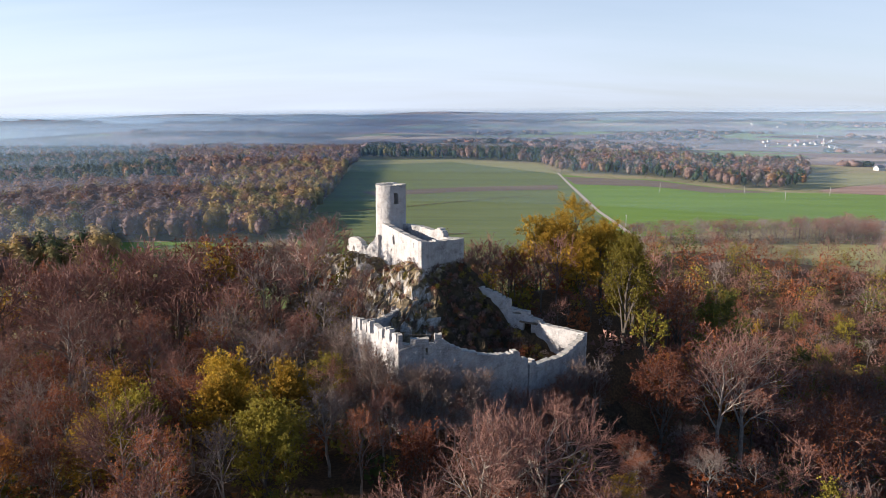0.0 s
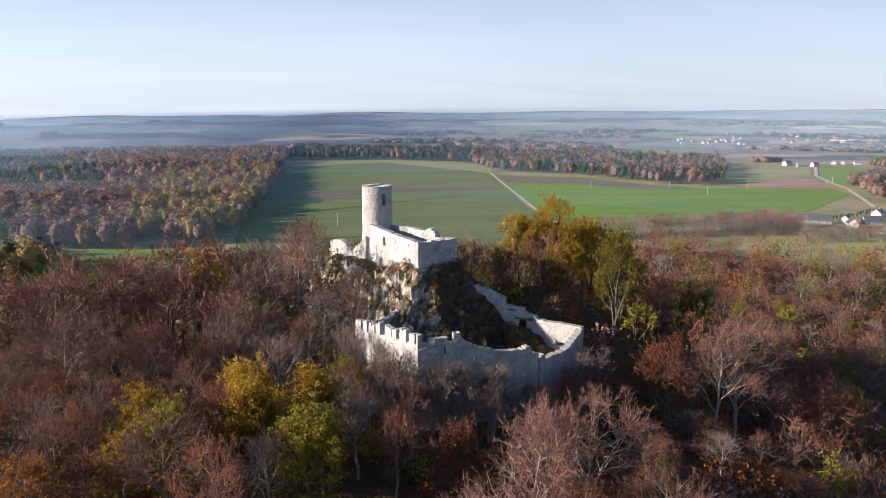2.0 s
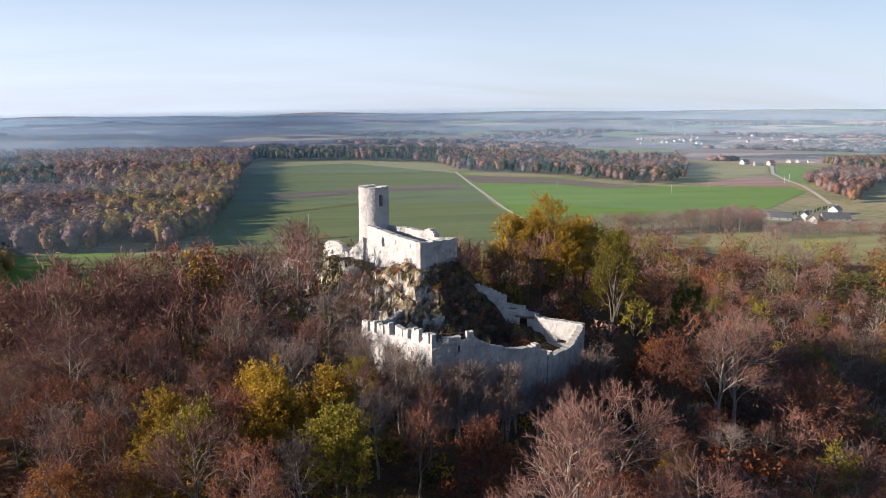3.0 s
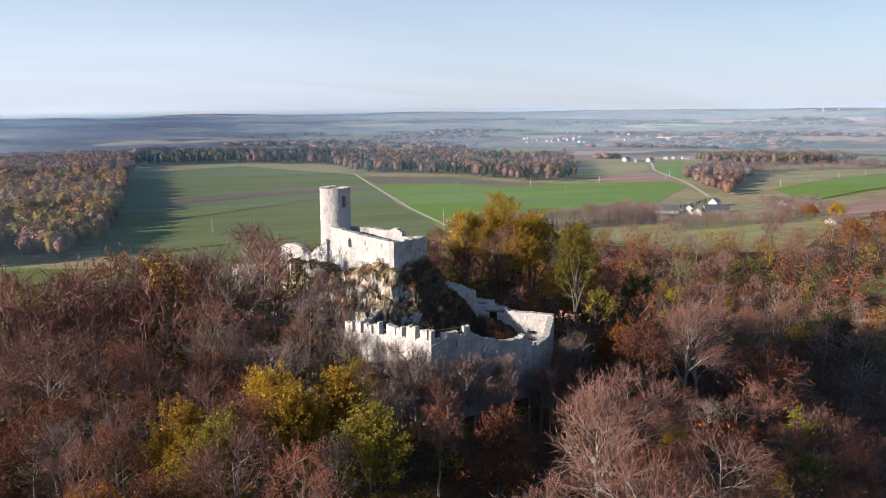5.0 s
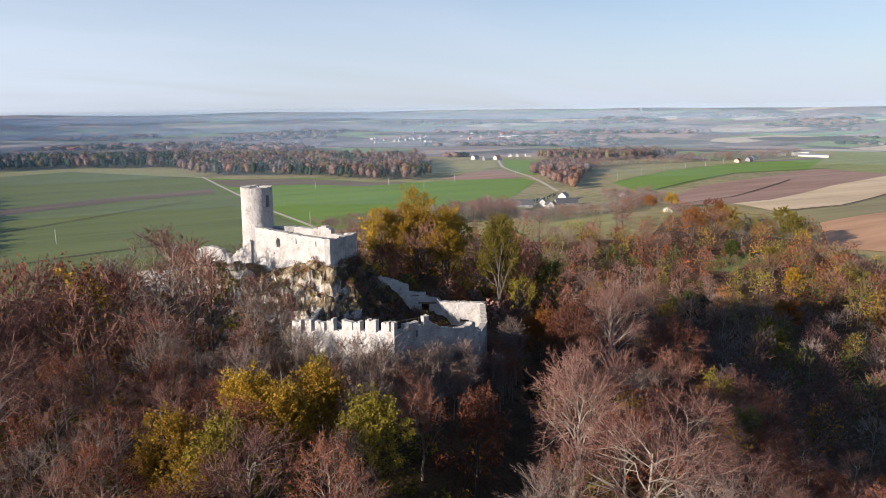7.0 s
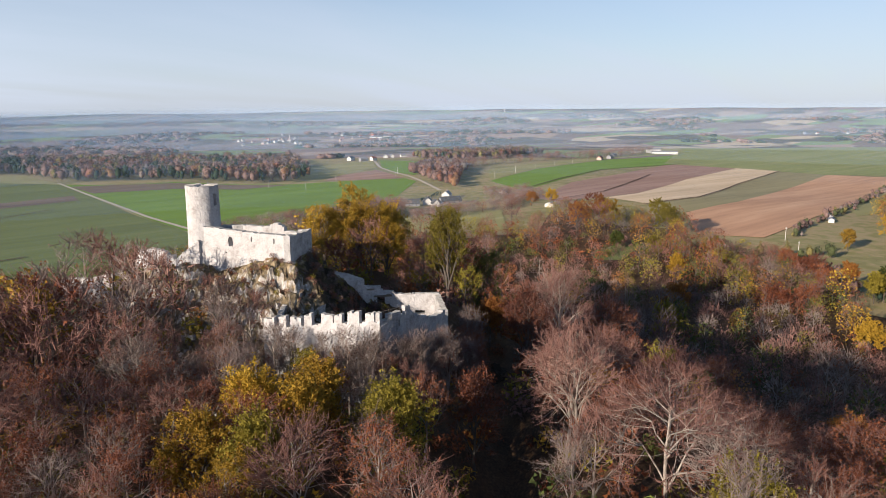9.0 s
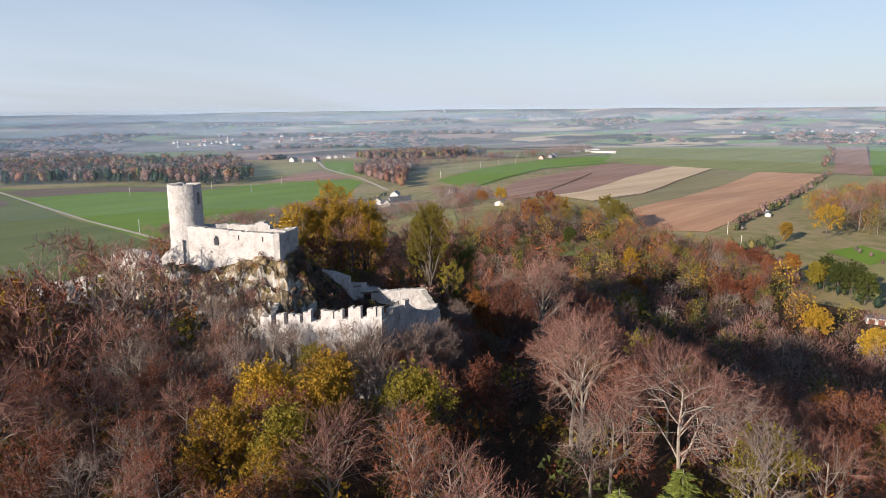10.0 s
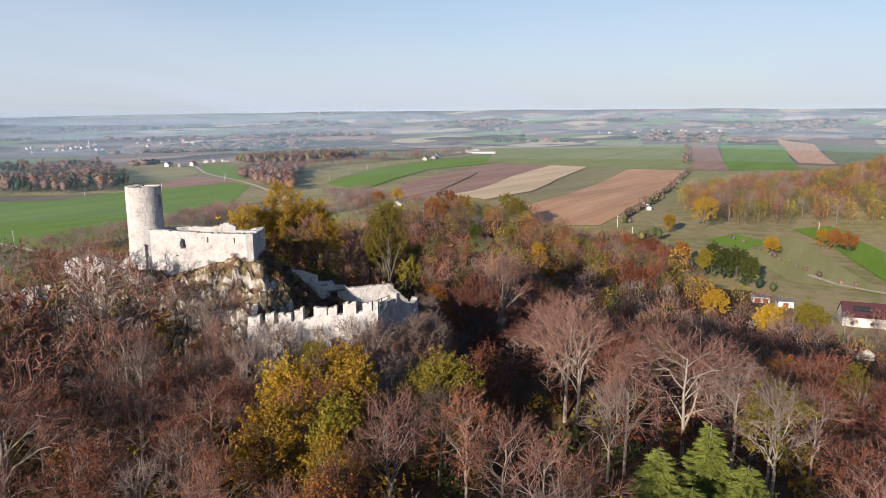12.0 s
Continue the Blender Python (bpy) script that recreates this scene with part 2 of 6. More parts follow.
# ---- ground ----
def plain(x, y):
    r = np.hypot(x, y - 100.0)
    z = np.interp(r, [0, 300, 600, 1000, 1500, 2300, 3200, 4000, 4900], [4, 3, -3, -8, -17, -26, -17, -4, 11])
    z = z + 11.0 * np.exp(-(((x - 520) / 230) ** 2 + ((y - 300) / 200) ** 2))
    z = z + 58.0 * np.exp(-(((x - 740) / 160) ** 2 + ((y + 90) / 140) ** 2))
    z = z - 7.0 * np.exp(-(((x - 480) / 150) ** 2 + ((y - 590) / 120) ** 2))   # the farm lies in a hollow
    far = np.clip((r - 1300) / 900, 0, 1)
    z = z + far * (1 - 0.6 * np.clip(x / 2000, 0, 1)) * (8 * np.sin(x / 330 + 1.3) * np.sin(y / 250) + 5 * np.sin(x / 170 + y / 190) + 3 * np.sin(y / 110 - x / 330 + 2))
    # the great wood lies on low swells
    z = z + 9 * np.exp(-(((x + 330) / 170) ** 2 + ((y - 1000) / 260) ** 2)) + 6 * np.exp(-(((x + 290) / 110) ** 2 + ((y - 620) / 110) ** 2))
    # blue ridge far beyond the great wood
    rim = np.clip((r - 2400) / 2400, 0, 1) ** 1.4
    z = z + rim * (12 + 59 * np.clip((x + 40) / (r + 1), -0.5, 1))
    return z - 3.0 * far + 20 * np.exp(-(((x + 1500) / 900) ** 2 + ((y - 4300) / 450) ** 2))
GULLY = [(42, 124), (28, 110), (17, 100), (8, 88), (-2, 79), (-13, 71), (-24, 62)]


def gully(x, y):
    """Distance from the bottom of the dark gully below the east wall."""
    d = np.full(np.shape(x), 1e9)
    for (ax, ay), (bx, by) in zip(GULLY, GULLY[1:]):
        t = np.clip(((x - ax) * (bx - ax) + (y - ay) * (by - ay)) / ((bx - ax) ** 2 + (by - ay) ** 2), 0, 1)
        d = np.minimum(d, np.hypot(x - ax - t * (bx - ax), y - ay - t * (by - ay)))
    return d


def hill(x, y):
    dx = np.where(x > -30, (x + 30) / 109, (x + 30) / 100)
    dy = np.where(y > 105, (y - 105) / 108, (y - 105) / 150)
    s = dx * dx + dy * dy
    z = 41.0 / (1 + s * s * s) + 6.0 * np.exp(-(((x - 8) / 32) ** 2 + ((y - 152) / 30) ** 2))
    z = z + 17.0 * np.exp(-(((x - 42) / 25) ** 2 + ((y - 165) / 32) ** 2))
    z = z + 14.0 * np.exp(-(((x - 45) / 34) ** 2 + ((y - 208) / 27) ** 2))
    z = z - 7.0 * np.exp(-(gully(x, y) / 7.0) ** 2)
    return z + np.exp(-s * 0.5) * (1.2 * np.sin(x / 11 + y / 17) + 0.9 * np.sin(y / 8 - x / 13 + 1))
def height(x, y):
    return plain(x, y) + hill(x, y)


def ground_sheet():
    radii = np.concatenate([np.arange(4, 330, 4.0), np.geomspace(332, 4850, 150)])
    na = 240
    ang = np.linspace(0, 2 * np.pi, na, endpoint=False)
    rr, aa = np.meshgrid(radii, ang, indexing="ij")
    x, y = -20 + rr * np.cos(aa), 110 + rr * np.sin(aa)
    v = np.stack([x, y, height(x, y)], -1).reshape(-1, 3)
    i, j = np.meshgrid(np.arange(len(radii) - 1), np.arange(na), indexing="ij")
    k = (j + 1) % na
    f = np.stack([i * na + j, (i + 1) * na + j, (i + 1) * na + k, i * na + k], -1).reshape(-1, 4)
    c = len(v)
    v = np.vstack([v, [[-20, 110, float(height(np.float64(-20), np.float64(110)))]]])
    f0 = np.stack([np.full(na // 2, c), np.arange(0, na, 2), np.arange(1, na, 2), np.arange(2, na + 1, 2) % na], -1)
    f = np.vstack([f, f0])
    mid = v[f].mean(1)
    r = np.hypot(mid[:, 0] + 20, mid[:, 1] - 110)
    woods = 225 + 75 * np.clip((mid[:, 0] - 40) / 120, 0, 1) * np.clip((mid[:, 1] - 20) / 60, 0, 1) + 14 * np.sin(mid[:, 0] / 17) * np.sin(mid[:, 1] / 13)
    index = np.where(r < woods, 0, np.where(r < 1450, 1, 2))
    me = np_mesh("ground", v, f, [M["litter"], M["meadow"], M["far_fields"]], index, smooth=True)
    return tagged(new("ground", me), "rolling ground of leaf litter and dull autumn grass", "ground", kind="structure")


M["meadow"] = surface("autumn_meadow", [(0.32, (0.19, 0.150, 0.075)), (0.46, (0.24, 0.225, 0.092)), (0.56, (0.35, 0.275, 0.15)), (0.68, (0.215, 0.235, 0.080))], 0.012, 9, 0.45, 0.0)


def far_fields():
    """Patchwork of strips, fallow and woods too far off to be laid out one by one."""
    m, nt, b = base_mat("far_fields", 0.95)
    geo = nt.nodes.new("ShaderNodeNewGeometry")
    mp = nt.nodes.new("ShaderNodeMapping")
    mp.inputs["Rotation"].default_value = (0, 0, radians(-25))
    mp.inputs["Scale"].default_value = (0.0022, 0.0075, 0.0)
    nt.links.new(geo.outputs["Position"], mp.inputs["Vector"])
    vo = nt.nodes.new("ShaderNodeTexVoronoi")
    vo.inputs["Scale"].default_value = 1.0
    nt.links.new(mp.outputs[0], vo.inputs["Vector"])
    sp = nt.nodes.new("ShaderNodeSeparateColor")
    nt.links.new(vo.outputs["Color"], sp.inputs[0])
    r = ramp_of(nt, [(0.0, (0.22, 0.155, 0.135)), (0.3, (0.19, 0.25, 0.10)), (0.42, (0.36, 0.255, 0.20)), (0.58, (0.19, 0.135, 0.115)), (0.76, (0.18, 0.26, 0.10)), (0.86, (0.50, 0.40, 0.28))])
    r.color_ramp.interpolation = "CONSTANT"
    nt.links.new(sp.outputs[0], r.inputs[0])
    n = nt.nodes.new("ShaderNodeTexNoise")
    n.inputs["Scale"].default_value, n.inputs["Detail"].default_value = 0.004, 6
    nt.links.new(geo.outputs["Position"], n.inputs["Vector"])
    px = nt.nodes.new("ShaderNodeSeparateXYZ")
    nt.links.new(geo.outputs["Position"], px.inputs[0])
    west = nt.nodes.new("ShaderNodeMapRange")   # the west is mostly wooded
    west.inputs["From Min"].default_value, west.inputs["From Max"].default_value = 500.0, -1200.0
    west.inputs["To Min"].default_value, west.inputs["To Max"].default_value = 0.0, 0.12
    nt.links.new(px.outputs["X"], west.inputs["Value"])
    more = nt.nodes.new("ShaderNodeMath")
    nt.links.new(n.outputs[0], more.inputs[0])
    nt.links.new(west.outputs[0], more.inputs[1])
    wd = nt.nodes.new("ShaderNodeMapRange")
    wd.inputs["From Min"].default_value, wd.inputs["From Max"].default_value = 0.525, 0.575
    nt.links.new(more.outputs[0], wd.inputs["Value"])
    mx = nt.nodes.new("ShaderNodeMix")
    mx.data_type = "RGBA"
    mx.inputs["B"].default_value = (0.078, 0.066, 0.050, 1)
    nt.links.new(wd.outputs[0], mx.inputs["Factor"])
    nt.links.new(r.outputs[0], mx.inputs["A"])
    nt.links.new(mx.outputs["Result"], b.inputs["Base Color"])
    return m


M["far_fields"] = far_fields()
ground_sheet()


def inside(poly, x, y):
    hit = np.zeros(np.shape(x), bool)
    for (xa, ya), (xb, yb) in zip(poly, poly[1:] + poly[:1]):
        if ya != yb:
            hit ^= ((ya > y) != (yb > y)) & (x < (xb - xa) * (y - ya) / (yb - ya) + xa)
    return hit


def drape(name, poly, material, label, lift=0.25, step=14.0, category="field"):
    """A sheet with the outline poly, laid over the ground."""
    bm = bmesh.new()
    bm.faces.new([bm.verts.new((x, y, 0)) for x, y in poly])
    span = max(max(p[0] for p in poly) - min(p[0] for p in poly), max(p[1] for p in poly) - min(p[1] for p in poly))
    step = max(step, span / 60)
    for axis, n in ((0, Vector((1, 0, 0))), (1, Vector((0, 1, 0)))):
        lo, hi = min(p[axis] for p in poly), max(p[axis] for p in poly)
        for c in np.arange(lo + step, hi, step):
            bmesh.ops.bisect_plane(bm, geom=bm.verts[:] + bm.edges[:] + bm.faces[:], plane_co=n * float(c), plane_no=n)
    for v in bm.verts:
        v.co.z = float(height(np.float64(v.co.x), np.float64(v.co.y))) + lift
    bmesh.ops.triangulate(bm, faces=bm.faces[:])
    bmesh.ops.recalc_face_normals(bm, faces=bm.faces[:])
    if sum(f.normal.z for f in bm.faces) < 0:
        bmesh.ops.reverse_faces(bm, faces=bm.faces[:])
    me = bpy.data.meshes.new(name)
    bm.to_mesh(me)
    bm.free()
    me.materials.append(material)
    for p in me.polygons:
        p.use_smooth = True
    return tagged(new(name, me), label, category, kind="structure")


def crop(name, lo, mid, hi, turn, scale=0.02):
    """Field soil or crop, drawn out along the furrows."""
    return surface(name, [(0.32, lo), (0.5, mid), (0.68, hi)], scale, 5, 0.4, 0.0, stretch=(0.12, 1.6, 1), turn=radians(turn))


M["crop_green"] = crop("winter_wheat", (0.116, 0.191, 0.018), (0.151, 0.256, 0.024), (0.187, 0.298, 0.032), -10)
M["crop_dull"] = crop("young_crop", (0.105, 0.126, 0.042), (0.140, 0.174, 0.052), (0.178, 0.202, 0.070), -12)
M["soil_brown"] = crop("ploughed_soil", (0.259, 0.155, 0.115), (0.345, 0.213, 0.161), (0.431, 0.276, 0.213), -12)
M["crop_grey"] = crop("grey_green_crop", (0.228, 0.198, 0.102), (0.294, 0.258, 0.132), (0.360, 0.312, 0.168), 20)
M["soil_dull"] = crop("dull_soil", (0.130, 0.094, 0.068), (0.175, 0.128, 0.092), (0.215, 0.162, 0.118), -12)
M["soil_orange"] = crop("dry_ploughed_soil", (0.414, 0.234, 0.138), (0.552, 0.320, 0.190), (0.656, 0.406, 0.250), 20)
M["stubble"] = crop("pale_stubble", (0.514, 0.380, 0.236), (0.658, 0.499, 0.322), (0.750, 0.600, 0.414), 20)
M["grass_pale"] = crop("pale_grass", (0.225, 0.215, 0.088), (0.294, 0.278, 0.115), (0.362, 0.331, 0.160), 25)
M["crop_far"] = crop("striped_far_crop", (0.20, 0.215, 0.075), (0.25, 0.28, 0.095), (0.33, 0.31, 0.14), 20, 0.03)
M["gravel"] = surface("gravel_track", [(0.3, (0.42, 0.36, 0.27)), (0.7, (0.58, 0.51, 0.40))], 0.2, 6, 0.5, 0.0)

FIELDS = [
    ("crop_dull", [(-122, 1437), (71, 1414), (222, 1280), (216, 1083), (197, 910), (170, 692), (161, 568), (144, 463), (38, 418), (-25, 465), (-77, 461), (-94, 521), (-99, 597), (-102, 821), (-113, 1192)], "broad dull green field of young crop", 0.25),
    ("grass_pale", [(-124, 1382), (71, 1414), (222, 1280), (214, 1061), (64, 1336), (-55, 1274), (-117, 1232)], "pale green strip of field before the wood", 0.5),
    ("soil_dull", [(-68, 824), (-38, 834), (56, 877), (181, 904), (170, 850), (49, 826), (-49, 783)], "narrow brown ploughed strip across the field", 0.5),
    ("crop_dull", [(-130, 484), (-77, 461), (-25, 465), (38, 418), (150, 463), (140, 380), (60, 330), (-60, 320), (-120, 330), (-155, 379), (-149, 424)], "dull green field that runs on to the foot of the hill", 0.4),
    ("crop_green", [(214, 1061), (263, 997), (335, 981), (379, 882), (431, 831), (547, 808), (594, 790), (581, 749), (449, 643), (342, 589), (200, 522), (157, 516), (168, 653), (198, 900)], "bright green field of winter wheat", 0.25),
    ("soil_dull", [(212, 1020), (263, 997), (328, 964), (375, 874), (427, 824), (348, 820), (297, 887), (205, 912)], "brown ploughed strip along the wood", 0.5),
    ("grass_pale", [(613, 1081), (827, 1163), (704, 993), (529, 881), (479, 849), (458, 862)], "tan and green field below the wood", 0.25),
    ("soil_brown", [(489, 843), (560, 897), (664, 940), (594, 790), (547, 808)], "brown field beside the village road", 0.4),
    ("crop_green", [(841, 1153), (883, 1031), (638, 817), (654, 891), (696, 966)], "green field across the village road", 0.25),
    ("crop_green", [(656, 678), (879, 770), (1204, 840), (1507, 826), (1196, 660), (937, 680), (657, 590), (607, 578)], "long green strip of winter crop", 0.25),
    ("grass_pale", [(656, 678), (898, 786), (1232, 859), (1559, 853), (1900, 1034), (1340, 932), (797, 812)], "long pale strip of meadow beside a row of poles", 0.3),
    ("soil_brown", [(538, 503), (714, 582), (864, 607), (1150, 672), (1143, 543), (610, 419), (545, 425), (500, 453)], "reddish brown ploughed field", 0.25),
    ("stubble", [(546, 418), (610, 419), (862, 492), (1143, 543), (1133, 466), (846, 409), (605, 343), (504, 346)], "pale tan stubble field", 0.5),
    ("crop_grey", [(504, 346), (605, 343), (846, 409), (1133, 466), (1112, 387), (805, 337), (590, 298), (483, 292), (439, 310)], "grey green strip between two fields", 0.25),
    ("soil_orange", [(471, 292), (590, 298), (805, 337), (1112, 387), (1145, 284), (919, 264), (663, 226), (476, 207), (414, 205), (390, 241)], "large orange brown ploughed field", 0.45),
    ("crop_far", [(1894, 1031), (2077, 877), (2345, 548), (1183, 302), (1112, 387), (1162, 691)], "striped pale green far field", 0.3),
    ("soil_brown", [(2278, 527), (2321, 454), (1163, 234), (1175, 289)], "brown far field strip", 0.5),
    ("crop_green", [(2326, 448), (2364, 264), (1280, 133), (1165, 232)], "bright green far field", 0.5),
    ("soil_orange", [(2714, 317), (2430, 182), (1502, 85), (1497, 150)], "pinkish brown far field", 0.5),
    ("crop_dull", [(2432, 174), (2348, -12), (1767, -3), (1482, 79)], "dull green far field", 0.5),
    ("grass_pale", [(1132, 282), (1124, 225), (1171, 113), (819, 170), (580, 194), (648, 222)], "pale green meadow beside the hedge", 0.3),
    ("crop_green", [(494, 78), (521, 55), (433, 19), (339, 20), (427, 47)], "bright green meadow on the slope", 0.5),
    ("crop_green", [(407, 126), (446, 113), (423, 88), (384, 97)], "small bright green patch of grass", 0.5),
    ("crop_dull", [(-185, 397), (-180, 441), (-176, 485), (-128, 484), (-136, 462), (-149, 424), (-155, 379)], "small green clearing at the wood's edge", 0.5),
    ("grass_pale", [(285, 480), (380, 482), (409, 441), (321, 358), (260, 378), (243, 421)], "pale rough meadow among bare trees", 0.3),
    ("crop_dull", [(299, 265), (334, 265), (328, 251), (288, 238), (277, 251)], "small green clearing among trees", 0.3),
    ("grass_pale", [(389, 104), (475, 78), (358, 38), (310, 20), (309, 64)], "dull green garden meadow", 0.3),
]
for mname, poly, label, lift in FIELDS:
    drape("field", poly, M[mname], label, lift)


drape("clearing", [(-226, 498), (-165, 503), (-128, 488), (-100, 462), (-118, 425), (-190, 408), (-214, 455)], M["crop_green"], "bright green meadow at the forest's edge", 0.10, category="meadow")
drape("woodland_floor", [(62, 225), (100, 160), (105, 90), (100, 20), (180, -10), (215, 60), (238, 105), (275, 112), (300, 118), (335, 200), (360, 228), (400, 262), (384, 300), (425, 395), (330, 335), (270, 362), (230, 420), (180, 460), (70, 395)], M["litter"], "brown leaf-strewn floor of the valley thicket", 0.12, category="ground")


def ribbon(points, width):
    """Outline of a way along points."""
    left, right = [], []
    for i, p in enumerate(points):
        a, b = Vector(points[max(i - 1, 0)]), Vector(points[min(i + 1, len(points) - 1)])
        d = (b - a).normalized()
        n = Vector((-d.y, d.x)) * width / 2
        left.append(tuple(Vector(p) + n))
        right.append(tuple(Vector(p) - n))
    return left + right[::-1]


for pts, wd in (([(-95, 640), (-20, 690), (60, 745), (130, 790)], 2.2), ([(-80, 500), (-20, 520), (40, 530)], 2.4), ([(-100, 760), (-30, 800), (60, 838)], 1.4), ([(610, 580), (760, 630), (940, 682), (1190, 662)], 2.5), ([(505, 455), (620, 470), (760, 520), (900, 570)], 2.0), ([(500, 347), (605, 345), (847, 411), (1130, 466)], 2.0)):
    drape("field_edge", ribbon(pts, wd), M["litter"], "dark weedy strip between two fields", 0.8, category="field edge")
drape("farm_track", ribbon([(216, 1083), (197, 910), (181, 750), (172, 660), (166, 560), (160, 500)], 4), M["gravel"], "pale gravel farm track between two fields", 0.7, category="track")
drape("village_road", ribbon([(821, 1145), (702, 979), (655, 890), (615, 800), (580, 735), (540, 660)], 5.5), M["gravel"], "pale winding village road", 0.7, category="road")
drape("lane", ribbon([(332, 57), (316, 43), (310, 28), (300, 0), (285, -30)], 4), M["gravel"], "pale lane between the gardens", 0.7, category="lane")

# ---- castle ----
def wall_mesh(name, path, top, bottom, thick, mats, openings=(), cell=0.45, rough=0.07, closed=False, seed=0.0, cap=True):
    """A thick rubble wall along path (points x, y; the thickness goes to the left of its course). top and bottom give
    heights for a distance along it; openings: (from, to, sill, head, arched) go right through."""
    pts = [Vector(p) for p in path]
    if closed:
        pts.append(pts[0])
    run = [0.0]
    for a, b in zip(pts, pts[1:]):
        run.append(run[-1] + (b - a).length)
    total = run[-1]
    us = set(np.linspace(0, total, max(2, int(total / cell) + 1)).round(3))
    us |= set(round(r, 3) for r in run)
    for o in openings:
        us |= {round(o[0], 3), round(o[1], 3)}
    us = sorted(us)
    us = [u for i, u in enumerate(us) if i == 0 or u - us[i - 1] > 0.08]
    us[-1] = total

    def at(u):
        for i in range(len(run) - 1):
            if u <= run[i + 1] or i == len(run) - 2:
                d = (pts[i + 1] - pts[i]).normalized()
                return pts[i] + d * (u - run[i]), d
        return pts[-1], d

    def normal(u):
        n = Vector((0, 0))
        for du in (-0.05, 0.05):
            uu = (u + du) % total if closed else min(max(u + du, 0), total)
            d = at(uu)[1]
            n += Vector((-d.y, d.x))
        k = n.length / 2
        return n.normalized() / max(k, 0.5)

    lo = min(bottom(u) for u in us)
    hi = max(top(u) for u in us)
    zs = set(np.arange(lo, hi + cell, cell).round(3))
    for o in openings:
        zs |= {round(o[2], 3), round(o[3], 3)}
    zs = sorted(zs)
    zs = [z for i, z in enumerate(zs) if i == 0 or z - zs[i - 1] > 0.08]
    nu, nz = len(us) - 1, len(zs) - 1
    solid = np.zeros((nu, nz), bool)
    for i in range(nu):
        u = (us[i] + us[i + 1]) / 2
        t, b = top(u), bottom(u)
        for j in range(nz):
            z = (zs[j] + zs[j + 1]) / 2
            ok = b - cell < z < t + 0.02
            for o in openings:
                if o[0] < u < o[1] and o[2] < z < o[3]:
                    w = (o[1] - o[0]) / 2
                    if o[4] and z > o[3] - w and math.hypot(u - (o[0] + o[1]) / 2, z - (o[3] - w)) > w:
                        continue
                    ok = False
            solid[i, j] = ok
    verts, ids = [], {}

    def vert(i, j, side):
        iu = i % nu if closed else i
        key = (iu, j, side)
        if key not in ids:
            u, z = us[iu], zs[j]
            p, _ = at(u)
            n = normal(u)
            near = [solid[a % nu if closed else a, j] for a in (iu - 1, iu) if j < nz and (closed or 0 <= a < nu)]
            if not any(near) and j > 0:
                tt = [top((us[a] + us[a + 1]) / 2) for a in ((iu - 1) % nu, iu % nu) if (closed or a in (iu - 1, iu)) and solid[a, j - 1]]
                if tt and abs(max(tt) - z) < cell:
                    z = 0.5 * (z + max(tt)) + 0.16 * fbm(p.x, p.y, z + seed, 1.7)
            q = p + n * (thick * side)
            d = fbm(q.x, q.y, z + seed, 0.9) * rough * 1.5 + fbm(q.x + 9, q.y, z, 3.1) * rough
            ids[key] = len(verts)
            q = q + n * (d if side else -d)
            verts.append((q.x, q.y, z + fbm(q.x, q.y, z + 5, 2.3) * rough))
        return ids[key]

    faces, index = [], []

    def quad(a, b, c, d, m):
        faces.append((a, b, c, d))
        index.append(m)

    for i in range(nu):
        for j in range(nz):
            if not solid[i, j]:
                continue
            k = i + 1
            quad(vert(i, j, 0), vert(k, j, 0), vert(k, j + 1, 0), vert(i, j + 1, 0), 0)
            quad(vert(k, j, 1), vert(i, j, 1), vert(i, j + 1, 1), vert(k, j + 1, 1), 0)
            if j + 1 >= nz or not solid[i, j + 1]:
                quad(vert(i, j + 1, 0), vert(k, j + 1, 0), vert(k, j + 1, 1), vert(i, j + 1, 1), 1 if cap else 0)
            if j == 0 or not solid[i, j - 1]:
                quad(vert(k, j, 0), vert(i, j, 0), vert(i, j, 1), vert(k, j, 1), 0)
            if (not closed and i == 0) or not solid[i - 1, j]:
                quad(vert(i, j, 1), vert(i, j, 0), vert(i, j + 1, 0), vert(i, j + 1, 1), 0)
            if (not closed and i == nu - 1) or not solid[(i + 1) % nu, j]:
                quad(vert(k, j, 0), vert(k, j, 1), vert(k, j + 1, 1), vert(k, j + 1, 0), 0)
    return np_mesh(name, verts, faces, mats, index)


def line(stops):
    xs, ys = [s[0] for s in stops], [s[1] for s in stops]
    return lambda u: float(np.interp(u, xs, ys))


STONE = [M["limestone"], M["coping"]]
SHADED = [M["limestone_shaded"], M["coping"]]


def place_empty(name, x, y, z, label, category, kind="", group=""):
    e = new(name)
    e.location = (x, y, z)
    return tagged(e, label, category, group, kind)


def hang(name, me, parent, label=""):
    """A part whose mesh is in world metres, under a thing that stands elsewhere."""
    ob = child(name, me, parent, label)
    ob.matrix_parent_inverse = Matrix.Translation(-Vector(parent.location))
    return ob


def beam(bm, a, b, r):
    a, b = Vector(a), Vector(b)
    m = Matrix.Translation((a + b) / 2) @ (b - a).to_track_quat("Z", "Y").to_matrix().to_4x4() @ Matrix.Diagonal((r, r, (b - a).length, 1))
    bmesh.ops.create_cube(bm, size=1.0, matrix=m)


